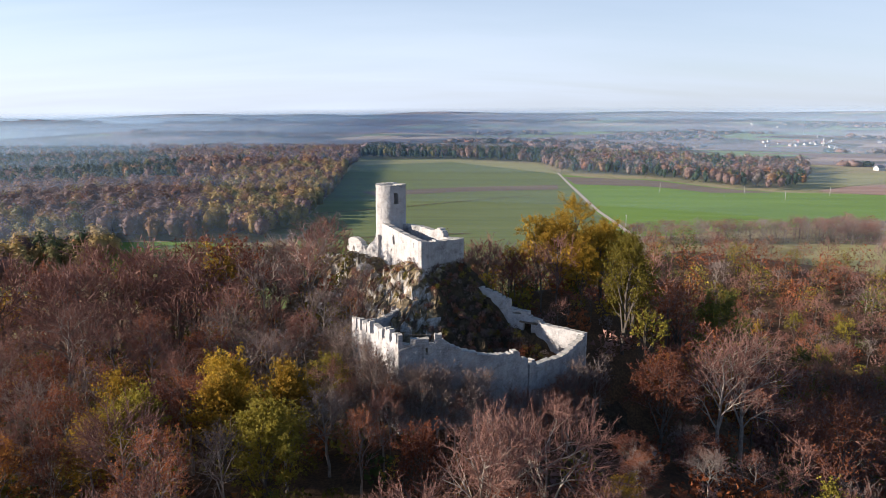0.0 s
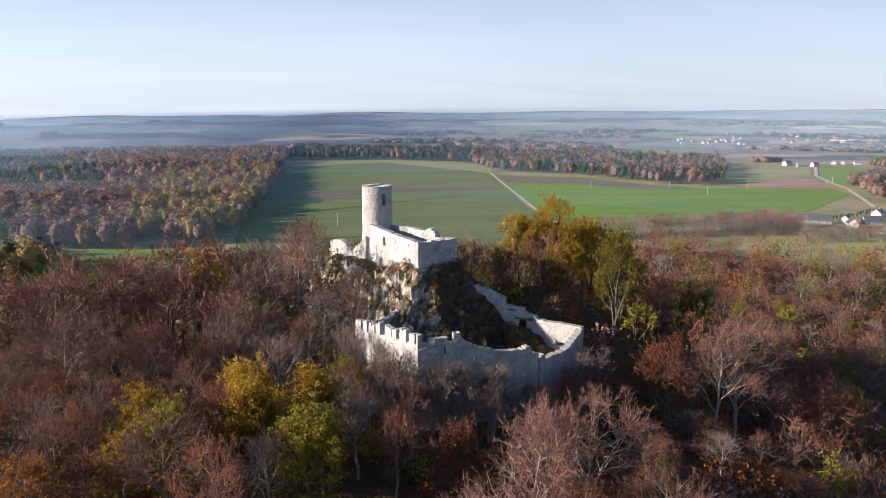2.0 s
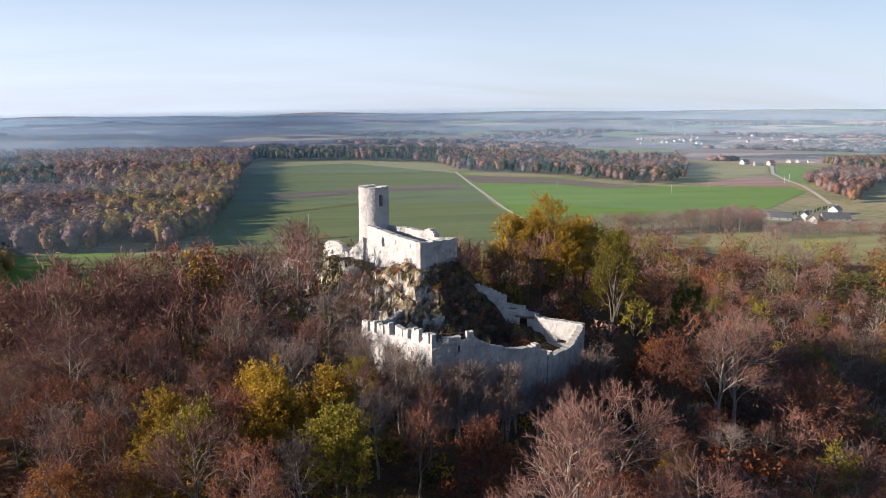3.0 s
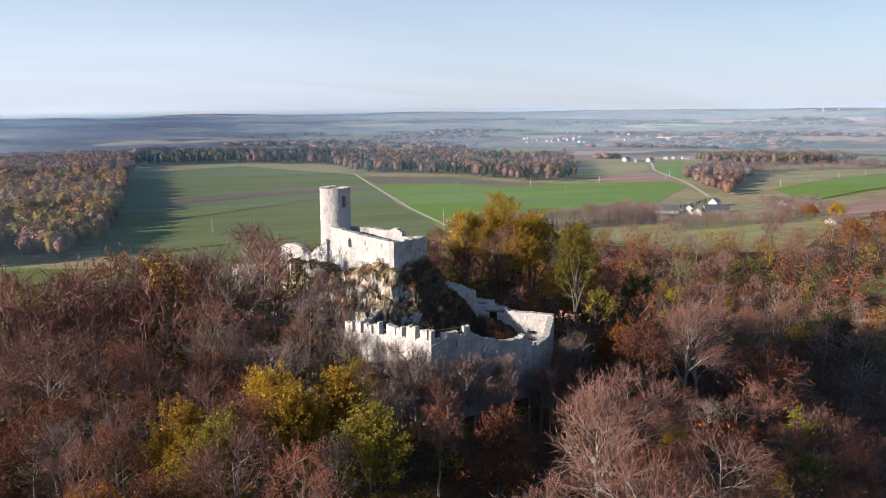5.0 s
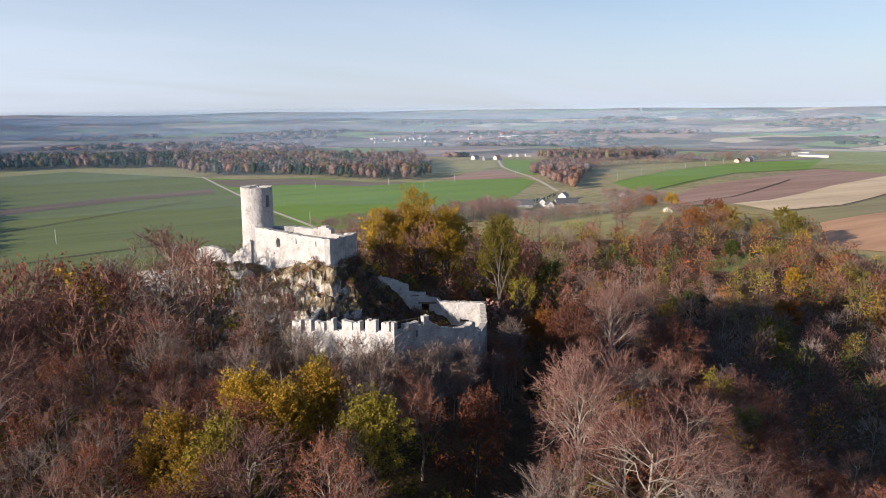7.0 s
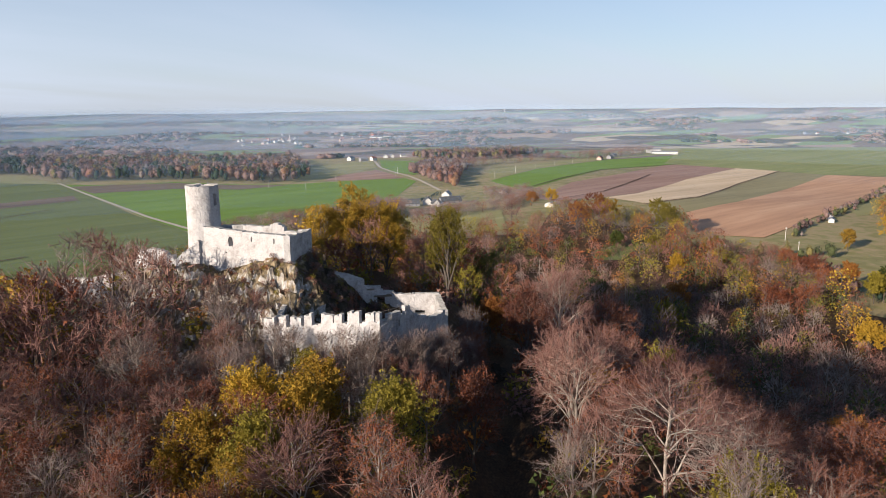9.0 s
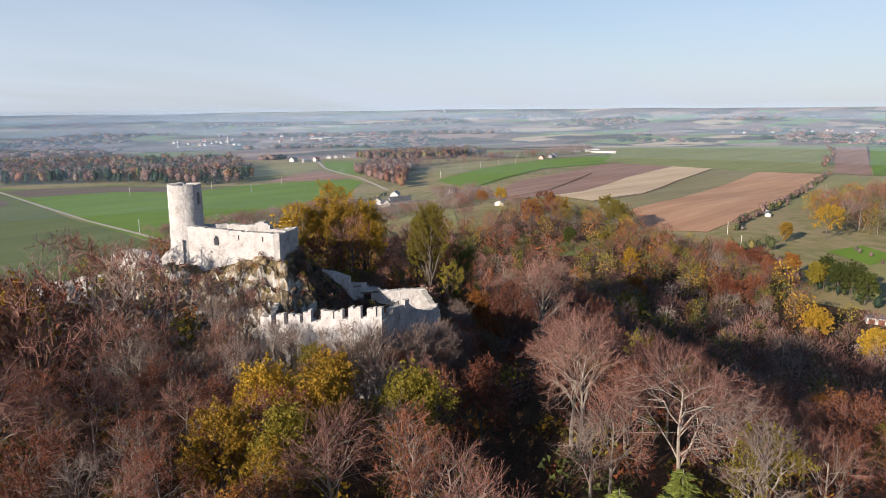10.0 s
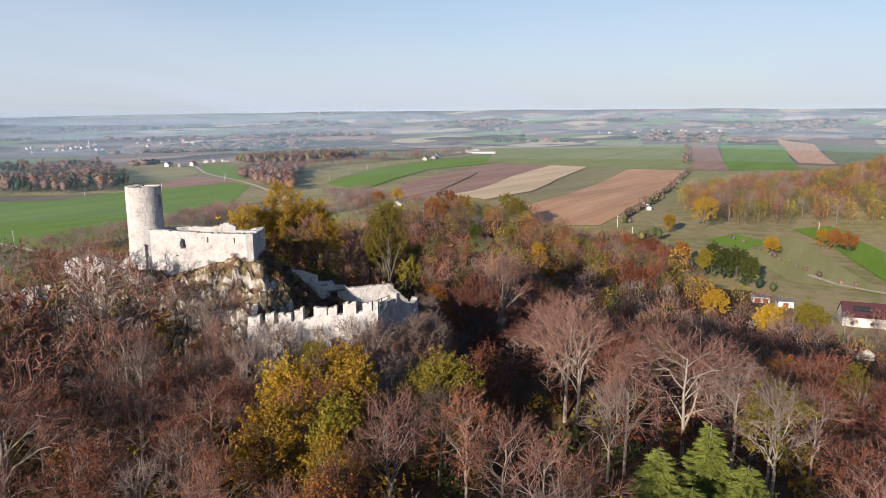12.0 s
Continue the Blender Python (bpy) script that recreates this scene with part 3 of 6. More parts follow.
TOWER = (-6.6, 165.2)
def tower():
    n = 48
    r = 3.5
    ring = [(TOWER[0] + r * math.cos(-2 * math.pi * i / n), TOWER[1] + r * math.sin(-2 * math.pi * i / n)) for i in range(n)]
    total = 2 * r * math.sin(math.pi / n) * n
    # the window looks towards (1.3, -3.1) from the axis
    a = math.atan2(3.1, 1.3)
    u = a / (2 * math.pi) * total
    e = place_empty("round_tower", TOWER[0], TOWER[1], 60, "tall round white limestone castle tower with a ragged open top", "tower")
    top = lambda s: 81.0 + 0.14 * math.sin(s * 0.9) * math.sin(s * 0.37 + 1) + 0.06 * math.sin(s * 2.3)
    me = wall_mesh("shaft", ring, top, lambda s: 58.0, -1.9, STONE, [(u - 0.62, u + 0.62, 76.7, 79.3, True)], cell=0.42, rough=0.045, closed=True)
    me.flip_normals()
    # flared foot
    for v in me.vertices:
        d = Vector((v.co.x - TOWER[0], v.co.y - TOWER[1]))
        k = 1 + max(0.0, 70 - v.co.z) * 0.012 + (81.5 - v.co.z) * 0.0025
        v.co.x, v.co.y = TOWER[0] + d.x * k, TOWER[1] + d.y * k
    hang("shaft", me, e)
    # Added floor: blocks light from the open top so the window stays dark.
    bm = bmesh.new()
    bmesh.ops.create_cone(bm, cap_ends=True, segments=24, radius1=2.2, radius2=2.2, depth=0.4, matrix=Matrix.Translation((0, 0, 19.8)))
    part("inner_floor", bm, M["coping"], e, "grey rubble floor inside the tower top")


def keep():
    e = place_empty("keep", 0.5, 150, 62, "roofless limestone keep with white lit walls and narrow windows", "castle ruin")
    A, B, C, D = (0.5, 141.4), (9.6, 147.1), (1.2, 161.0), (-8.6, 161.6)
    ad = line([(0, 71.7), (8, 71.75), (16, 72.1), (22.2, 72.4)])
    # long lit wall: distances from its corner with the short wall
    lad = math.hypot(D[0] - A[0], D[1] - A[1])
    hang("long_wall", wall_mesh("long_wall", [D, A], lambda u: ad(lad - u), lambda u: 57.5 + 7.5 * u / lad, 1.4, STONE,
         [(lad - 15.6, lad - 14.5, 68.5, 70.6, True), (lad - 9.75, lad - 9.45, 69.9, 71.0, False), (lad - 4.1, lad - 3.75, 69.8, 70.9, False), (lad - 16.6, lad - 16.2, 66.9, 67.2, False)], cell=0.27, rough=0.05), e)
    lab = math.hypot(B[0] - A[0], B[1] - A[1])
    hang("short_wall", wall_mesh("short_wall", [A, B], lambda u: 71.7 - 0.04 * u + 0.12 * math.sin(u * 2.1), lambda u: 64.3, 1.4, SHADED, [], cell=0.42, rough=0.06), e)
    bc = line([(0, 71.5), (2.5, 71.3), (2.6, 70.8), (6, 70.9), (6.1, 71.9), (7.6, 72.5), (9.0, 72.4), (9.8, 71.7), (16.5, 71.7)])
    hang("back_wall", wall_mesh("back_wall", [B, C], bc, lambda u: 63.0, 1.3, STONE, [], cell=0.42, rough=0.06, seed=3), e)
    hang("end_wall", wall_mesh("end_wall", [C, (-3.2, 164.2)], lambda u: 71.7, lambda u: 62.0, 1.2, SHADED, [], cell=0.45), e)
    bm = bmesh.new()
    fl = [bm.verts.new((x, y, 66.6)) for x, y in (A, B, C, D)]
    bm.faces.new(fl)
    me = bpy.data.meshes.new("courtyard_floor")
    bm.to_mesh(me)
    bm.free()
    me.materials.append(M["litter"])
    hang("courtyard_floor", me, e)


def curtain():
    e = place_empty("curtain_wall", 5, 118, 50, "crumbling limestone curtain wall with battlements round the lower ward", "castle wall")
    L, Bc, Mr = (-13.0, 130.0), (-3.4, 107.4), (3.6, 107.6)
    lw = math.hypot(Bc[0] - L[0], Bc[1] - L[1])
    tl = line([(0, 57.6), (lw * 0.5, 59.8), (lw, 61.8)])
    hang("battlement_wall", wall_mesh("battlement_wall", [L, Bc], tl, lambda u: 46.0, 1.2, STONE, [], cell=0.5, rough=0.08), e)
    d = (Vector(Bc) - Vector(L)) / lw
    n = Vector((-d.y, d.x))
    for i in range(8):
        u0 = 0.2 + i * 3.05 + 0.35 * math.sin(i * 1.9)
        u1 = min(u0 + 2.0 + 0.4 * math.sin(i * 3.3 + 1), lw)
        p0, p1 = Vector(L) + d * u0, Vector(L) + d * u1
        h = 1.75 + 0.25 * math.sin(i * 2.4)
        hang("merlon", wall_mesh("merlon", [tuple(p0), tuple(p1)], lambda u, u0=u0, h=h, k=0.22 * math.sin(i * 2.7): tl(u0 + u) + h + k * (u - 1.0) + 0.12 * math.sin(u * 4 + u0), lambda u, u0=u0: tl(u0 + u) - 0.3, 0.9, STONE, [], cell=0.45, rough=0.08, seed=i), e)
    hang("front_wall", wall_mesh("front_wall", [Bc, Mr], lambda u: 61.7, lambda u: 46.0, 1.2, SHADED, [(4.4, 4.75, 60.0, 61.2, False)], cell=0.45, rough=0.07, seed=4), e)
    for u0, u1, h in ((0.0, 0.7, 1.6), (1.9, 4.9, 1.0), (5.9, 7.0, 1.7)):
        hang("merlon", wall_mesh("merlon", [(Bc[0] + u0, Bc[1]), (Bc[0] + u1, Bc[1] + 0.1)], lambda u, h=h: 61.7 + h, lambda u: 61.4, 0.9, SHADED, [], cell=0.4, rough=0.08, seed=u0), e)
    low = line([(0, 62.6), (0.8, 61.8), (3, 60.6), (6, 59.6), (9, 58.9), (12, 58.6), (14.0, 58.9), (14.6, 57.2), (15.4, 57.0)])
    hang("broken_wall", wall_mesh("broken_wall", [Mr, (11, 109.3), (17.4, 112.4), (18.6, 113.2)], low, lambda u: 45.0, 1.2, SHADED, [], cell=0.45, rough=0.09, seed=6), e)
    hang("east_wall", wall_mesh("east_wall", [(18.95, 113.45), (26.8, 121.5), (32.6, 129.9)], line([(0, 55.6), (1.2, 56.3), (2, 55.3), (10, 54.5), (14, 54.7), (20, 55.3), (23, 55.9)]), lambda u: 42.0, 1.3, SHADED, [], cell=0.45, rough=0.09, seed=7), e)
    rear = line([(0, 55.8), (10.3, 55.5), (10.5, 56.2), (13.2, 56.2), (13.4, 57.3), (17.2, 57.8), (17.4, 59.3), (21, 60.8), (25.2, 62.0)])
    hang("stepped_wall", wall_mesh("stepped_wall", [(32.0, 129.6), (22.6, 139.2), (12.0, 143.6)], rear, lambda u: 44.0 + 0.45 * u, -1.3, STONE,
         [(12.6, 14.4, 52.7, 55.0, False), (3.4, 5.6, 50.9, 51.7, False), (9.6, 9.9, 53.2, 53.5, False), (15.0, 16.8, 56.7, 57.1, False), (10.9, 12.3, 55.2, 55.5, False)], cell=0.42, rough=0.08, seed=9), e)
    bm = bmesh.new()
    beam(bm, (20.9, 139.6, 55.25), (24.2, 137.2, 55.25), 0.30)
    me = bpy.data.meshes.new("lintel")
    bm.to_mesh(me)
    bm.free()
    me.materials.append(M["wood"])
    hang("lintel", me, e, "dark timber lintel over the wall opening")
    hang("gable_wall", wall_mesh("gable_wall", [(-13.0, 130.0), (-3.0, 138.3)], line([(0, 58.0), (2.0, 58.0), (2.1, 58.6), (4.6, 58.2), (6.5, 57.8), (9, 58.4), (12, 59.4), (13, 59.5)]), lambda u: 48.0, -1.0, SHADED, [], cell=0.45, rough=0.08, seed=12), e)
    hang("inner_wall", wall_mesh("inner_wall", [(-3.0, 138.3), (4.5, 132.5)], line([(0, 59.5), (4, 57.4), (9.5, 55.0)]), lambda u: 48.0, 1.0, STONE, [], cell=0.45, rough=0.08, seed=13), e)


def timber(name, label, category, pieces):
    """A light timber frame: pieces are (part name, list of (from, to), thickness)."""
    x, y, z = pieces[0][1][0][0]
    e = place_empty(name, x, y, z, label, category)
    for pname, bars, r in pieces:
        for a, b in bars:
            bm = bmesh.new()
            beam(bm, a, b, r)
            me = bpy.data.meshes.new(pname)
            bm.to_mesh(me)
            bm.free()
            me.materials.append(M["wood"])
            hang(pname, me, e)


def timbers():
    # walkway behind the battlements
    gal = [(-11.2, 130.6), (-9.6, 127.0), (-8.0, 123.4)]
    posts = [((x + dx, y + dy, 50.5), (x + dx, y + dy, 58.6)) for x, y in gal for dx, dy in ((0, 0), (1.9, 0.8))]
    rails = [((gal[i][0] + dx, gal[i][1] + dy, z), (gal[i + 1][0] + dx, gal[i + 1][1] + dy, z)) for i in range(2) for dx, dy in ((0, 0), (1.9, 0.8)) for z in (57.4, 58.5)]
    deck = [((x, y, 57.2), (x + 1.9, y + 0.8, 57.2)) for x, y in [(-11.2 + 0.32 * i, 130.6 - 0.72 * i) for i in range(11)]]
    timber("wooden_gallery", "dark weathered wooden walkway behind the battlements", "walkway", [("post", posts, 0.22), ("rail", rails, 0.14), ("plank", deck, 0.3)])
    posts = [((x, 109.2, 60.4), (x, 109.2, 62.9)) for x in (-2.2, 0.2, 2.6)]
    rails = [((-2.2, 109.2, z), (2.6, 109.2, z)) for z in (62.1, 62.8)]
    timber("railing", "thin wooden railing on the wall walk", "railing", [("post", posts, 0.14), ("rail", rails, 0.1)])


timbers()


def west_ruin():
    e = place_empty("ruined_wall", -15, 163, 58, "broken limestone wall stub beside the tower", "castle ruin")
    hang("stub", wall_mesh("stub", [(-18.4, 178.0), (-16.6, 173.6), (-13.2, 167.6)], line([(0, 63.0), (0.8, 65.4), (3, 66.4), (6, 66.9), (9, 66.7), (10.5, 65.6), (12, 65.9)]), lambda u: 58.5, 1.2, STONE, [(5.0, 5.8, 63.4, 64.6, True)], cell=0.4, rough=0.12, seed=21), e)
    hang("buttress", wall_mesh("buttress", [(-13.2, 167.4), (-11.4, 164.6), (-9.6, 162.2)], line([(0, 64.6), (1.2, 65.4), (2.4, 66.6), (4.4, 67.6), (6.4, 69.6)]), lambda u: 58.5, 1.3, STONE, [], cell=0.4, rough=0.14, seed=23), e)
    hang("low_wall", wall_mesh("low_wall", [(-29, 196), (-22.5, 186), (-18.6, 178.4)], line([(0, 57.6), (4, 58.6), (8, 58.4), (13, 60.0), (16, 60.2), (21, 61.4)]), lambda u: 53.5, 1.1, STONE, [], cell=0.5, rough=0.12, seed=22), e)


KEEP_POLY = [(0.5, 141.4), (9.6, 147.1), (1.2, 161.0), (-2.5, 168.5), (-10.5, 168.5), (-9.5, 160.0)]


def rock_height(x, y):
    """The crag under the keep: steep before it, a long bank on its shaded side."""
    d, best = 1e9, None
    ok = False
    n = len(KEEP_POLY)
    for i in range(n):
        ax, ay = KEEP_POLY[i]
        bx, by = KEEP_POLY[(i + 1) % n]
        t = max(0, min(1, ((x - ax) * (bx - ax) + (y - ay) * (by - ay)) / ((bx - ax) ** 2 + (by - ay) ** 2)))
        qx, qy = ax + t * (bx - ax), ay + t * (by - ay)
        dd = math.hypot(x - qx, y - qy)
        if dd < d:
            d, best = dd, (x - qx, y - qy)
        if (ay > y) != (by > y) and x < (bx - ax) * (y - ay) / (by - ay) + ax:
            ok = not ok
    if ok:
        d, best = 0.0, (0, -1)
    east = max(0.0, best[0] / (d + 1e-6)) if d > 0 else 0
    top = 66.3 - 0.30 * max(0, y - 147) + (1.5 * fbm(x, y, 12, 0.22) if not ok else 0)
    steep = np.interp(d, [0, 1.5, 4, 6.5, 8.5, 11, 15, 26, 40], [0.2, 1.2, 3.8, 6.8, 9.4, 13.0, 15.6, 19, 28])
    bank = np.interp(d, [0, 2, 6, 12, 20, 30, 40], [0.3, 2.5, 6.5, 11.0, 15.5, 19.5, 28])
    z = top - (steep * (1 - east) + bank * east)
    t = max(0, min(1, ((x + 11) * -9 + (y - 160) * 14) / 277.0))
    w = math.hypot(x + 11 + 9 * t, y - 160 - 14 * t)
    spur = 64.6 - 2.5 * t - np.interp(w, [0, 2.5, 4, 6.5, 10, 20, 40], [0, 0.6, 3.5, 7.5, 10, 15, 28])
    if spur > z:
        z, d = spur, max(d, 1.5)
    strata = fbm(x, y, 0, 0.22) * 1.8 + fbm(x, y, 4, 0.5) * 0.8 + fbm(x, y, 9, 1.3) * 0.22
    z = z + strata * min(1.0, d / 2.0) * (1 - 0.45 * east)
    crack = max(0.0, 0.22 - abs(fbm(x, y, 6, 0.30))) / 0.22
    return z + (0.42 * math.sin(z * 1.9 + 5 * fbm(x, y, 2, 0.10)) - 0.9 * crack) * min(1.0, d / 3.0) * (1 - 0.8 * east)


def crag():
    xs, ys = np.arange(-34, 40.1, 0.5), np.arange(112, 192, 0.5)
    v = [(x + 0.35 * fbm(x, y, 3, 0.8), y + 0.5 * fbm(x, y, 7, 0.8), rock_height(x, y)) for x in xs for y in ys]
    v = [(x + 0.7 * fbm(x, y, z, 0.35) + 0.15 * fbm(x + 31, y, z, 1.2), y + 0.7 * fbm(x, y + 17, z, 0.35) + 0.15 * fbm(x, y + 43, z, 1.2), z) for x, y, z in v]
    ny = len(ys)
    i, j = np.meshgrid(np.arange(len(xs) - 1), np.arange(ny - 1), indexing="ij")
    f = np.stack([i * ny + j, (i + 1) * ny + j, (i + 1) * ny + j + 1, i * ny + j + 1], -1).reshape(-1, 4)
    va = np.array(v)
    keepf = (va[f][:, :, 2].max(1) > height(va[f][:, :, 0], va[f][:, :, 1]).min(1) - 1.5)
    mid = va[f[keepf]].mean(1)
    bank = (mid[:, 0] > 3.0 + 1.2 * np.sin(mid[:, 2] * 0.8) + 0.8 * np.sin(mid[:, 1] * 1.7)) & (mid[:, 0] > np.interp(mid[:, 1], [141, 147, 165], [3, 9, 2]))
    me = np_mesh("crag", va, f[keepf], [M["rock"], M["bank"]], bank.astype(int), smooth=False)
    return tagged(new("crag", me), "pale limestone crag with dry grass and scrub under the keep", "rock", kind="structure")


def rock_mat():
    m = surface("crag_rock", [(0.34, (0.20, 0.18, 0.155)), (0.48, (0.38, 0.355, 0.32)), (0.62, (0.60, 0.58, 0.55))], 0.6, 5, 0.5, 0.9, 0.2)
    nt = m.node_tree
    b = nt.nodes["Principled BSDF"]
    old = b.inputs["Base Color"].links[0].from_socket
    geo = nt.nodes.new("ShaderNodeNewGeometry")
    sep = nt.nodes.new("ShaderNodeSeparateXYZ")
    nt.links.new(geo.outputs["True Normal"], sep.inputs[0])
    n = nt.nodes.new("ShaderNodeTexNoise")
    n.inputs["Scale"].default_value, n.inputs["Detail"].default_value = 0.5, 6
    nt.links.new(geo.outputs["Position"], n.inputs["Vector"])
    add = nt.nodes.new("ShaderNodeMath")
    add.operation = "MULTIPLY_ADD"
    add.inputs[1].default_value = 1.5
    nt.links.new(n.outputs[0], add.inputs[0])
    nt.links.new(sep.outputs["Z"], add.inputs[2])
    mr = nt.nodes.new("ShaderNodeMapRange")
    mr.inputs["From Min"].default_value, mr.inputs["From Max"].default_value = 0.86, 1.16
    nt.links.new(add.outputs[0], mr.inputs["Value"])
    n2 = nt.nodes.new("ShaderNodeTexNoise")
    n2.inputs["Scale"].default_value = 1.1
    nt.links.new(geo.outputs["Position"], n2.inputs["Vector"])
    grass = ramp_of(nt, [(0.35, (0.09, 0.070, 0.042)), (0.5, (0.17, 0.13, 0.078)), (0.65, (0.27, 0.21, 0.13))])
    nt.links.new(n2.outputs[0], grass.inputs[0])
    mix = nt.nodes.new("ShaderNodeMix")
    mix.data_type = "RGBA"
    nt.links.new(mr.outputs[0], mix.inputs["Factor"])
    nt.links.new(old, mix.inputs["A"])
    nt.links.new(grass.outputs[0], mix.inputs["B"])
    nt.links.new(mix.outputs["Result"], b.inputs["Base Color"])
    return m


M["rock"] = rock_mat()
# Scrub of the east flank, with the shade there darkened into its colour.
M["bank"] = surface("shaded_scrub_bank", [(0.30, (0.028, 0.021, 0.014)), (0.5, (0.055, 0.041, 0.025)), (0.70, (0.11, 0.085, 0.052))], 0.5, 8, 0.55, 0.9, 0.25)
tower()
keep()
curtain()
west_ruin()
crag()


# ---- trees ----
rng = np.random.default_rng(7)


def tube(p0, r0, p1, r1, sides, V, F):
    d = p1 - p0
    d = d / (np.linalg.norm(d) + 1e-9)
    a = np.cross(d, [0.31, 0.11, 0.94] if abs(d[2]) < 0.9 else [1.0, 0, 0])
    a /= np.linalg.norm(a)
    b = np.cross(d, a)
    base = len(V)
    for p, r in ((p0, r0), (p1, r1)):
        for k in range(sides):
            t = 2 * math.pi * k / sides
            V.append(p + r * (math.cos(t) * a + math.sin(t) * b))
    for k in range(sides):
        l = (k + 1) % sides
        F.append((base + k, base + l, base + sides + l))
        F.append((base + k, base + sides + l, base + sides + k))


def slivers(o, d, length, width, g):
    """Thin single-triangle twigs from points o along d."""
    side = np.cross(d, g.normal(size=d.shape))
    side /= np.linalg.norm(side, axis=1, keepdims=True) + 1e-9
    w = width[:, None] / 2
    v = np.stack([o - side * w, o + side * w, o + d * length[:, None]], 1)
    return v.reshape(-1, 3)


def leaves(o, size, g):
    a = g.normal(size=(len(o), 3))
    a /= np.linalg.norm(a, axis=1, keepdims=True)
    b = np.cross(a, g.normal(size=(len(o), 3)))
    b /= np.linalg.norm(b, axis=1, keepdims=True)
    s = size[:, None]
    return np.stack([o - a * s * 0.6 - b * s * 0.4, o + a * s * 0.6 - b * s * 0.3, o + b * s * 0.7], 1).reshape(-1, 3)


def clumps(o, centre, size, g):
    """Leaf clumps that face away from the crown's middle."""
    n = o - centre
    n = n / (np.linalg.norm(n, axis=1, keepdims=True) + 1e-9) + g.normal(0, 0.36, o.shape)
    n /= np.linalg.norm(n, axis=1, keepdims=True)
    a = np.cross(n, g.normal(size=o.shape))
    a /= np.linalg.norm(a, axis=1, keepdims=True)
    b = np.cross(n, a)
    s = size[:, None]
    return np.stack([o - a * s * 0.6 - b * s * 0.4, o + a * s * 0.6 - b * s * 0.35, o + b * s * 0.7], 1).reshape(-1, 3)


def tree_shape(seed, h, spread, twigs, leaf, leaf_size, limbs=10, subs=6, clear=0.3, twig_len=1.0, twig_w=0.055, up=0.5, fine=True):
    """A broad-leaved tree of height h: a forking stem, arching limbs that fan out to a lumpy dome, sprays of
    branchlets and twigs in bunches at their ends, and leaves where it still has some."""
    g = np.random.default_rng(seed)
    V, F = [], []
    mid, radii = np.array([0, 0, 0.60 * h]), np.array([spread, spread, 0.41 * h])
    k, ph = g.normal(size=(3, 4)) * 2.2, g.random(4) * 6.28

    def dome_at(u, f):
        """The point of the crown in direction u, a share f of the way from its middle to its skin."""
        u = u / (np.linalg.norm(u, axis=-1, keepdims=True) + 1e-9)
        lump = 1 + 0.30 * np.sin(u @ k + ph).mean(-1, keepdims=True)
        return mid + u * radii * lump * f

    n = 6
    lean = g.normal(0, 0.025, 2) * h
    stem, r = [np.array([0, 0, -1.0])], 0.0145 * h + 0.05
    rs = [r]
    for i in range(n):
        stem.append(np.array([lean[0] * (i + 1) / n + g.normal(0, 0.13), lean[1] * (i + 1) / n + g.normal(0, 0.13), 0.78 * h * (i + 1) / n]))
        rs.append(r * (1 - 0.78 * (i + 1) / n))
        tube(stem[i], rs[i], stem[i + 1], rs[i + 1], 6 if fine else 3, V, F)
    sprays = []
    for i in range(limbs):
        f = clear + (0.80 - clear) * ((i + g.random() * 0.8) / limbs)
        z = f / 0.78 * n
        j = min(int(z), n - 1)
        o = stem[j] + (stem[j + 1] - stem[j]) * min(z - j, 1.0)
        r0 = min(rs[j] * 0.62, 0.0085 * h)
        ang = i * 2.4 + g.normal(0, 0.35)
        q = (i + 0.5) / limbs
        u = np.array([math.cos(ang), math.sin(ang), -0.18 + (1.4 + up) * q ** 1.6 + g.normal(0, 0.15)])
        end = dome_at(u, 0.62 + 0.16 * g.random())
        reach = np.linalg.norm(end - o)
        bend = o + (end - o) * 0.45 + np.array([g.normal(0, 0.10), g.normal(0, 0.10), 0.10 + 0.16 * (1 - q)]) * reach
        seg = 4 if fine else 2
        ts = np.linspace(0, 1, seg + 1)
        pts = [(1 - t) ** 2 * o + 2 * t * (1 - t) * bend + t * t * end + (g.normal(0, 0.02, 3) * reach if 0 < t < 1 else 0) for t in ts]
        for a in range(seg):
            tube(pts[a], r0 * (1 - 0.7 * ts[a]), pts[a + 1], r0 * (1 - 0.7 * ts[a + 1]), 4 if fine else 3, V, F)
        m = max(2, subs)
        for s in range(m):
            t = 0.30 + 0.70 * (s + g.random()) / m
            x = t * seg
            a = min(int(x), seg - 1)
            b0 = pts[a] + (pts[a + 1] - pts[a]) * (x - a)
            v = end - mid
            v = v / (np.linalg.norm(v) + 1e-9) + g.normal(0, 0.42, 3) + np.array([0, 0, 0.10])
            b1 = dome_at(v, 0.84 + 0.13 * g.random())
            d = b1 - b0
            b1 = b0 + d * min(1.0, 0.62 * spread / (np.linalg.norm(d) + 1e-9) + 0.25)
            bm_ = (b0 + b1) / 2 + g.normal(0, 0.07, 3) * np.linalg.norm(b1 - b0)
            rb = r0 * (1 - 0.7 * t) * 0.6
            if fine:
                tube(b0, rb, bm_, rb * 0.65, 3, V, F)
                tube(bm_, rb * 0.65, b1, 0.02, 3, V, F)
            sprays.append((bm_, b1))
            sprays.append((b0, bm_))
        sprays.append((pts[-2], end + (end - pts[-2]) * 0.3))
    A, B = np.array([t[0] for t in sprays]), np.array([t[1] for t in sprays])
    D = B - A
    D /= np.linalg.norm(D, axis=1, keepdims=True) + 1e-9
    # branchlets leave the sprays, twigs leave the branchlets
    nb = max(len(sprays) * 2, twigs // 9)
    pick = g.integers(0, len(sprays), nb)
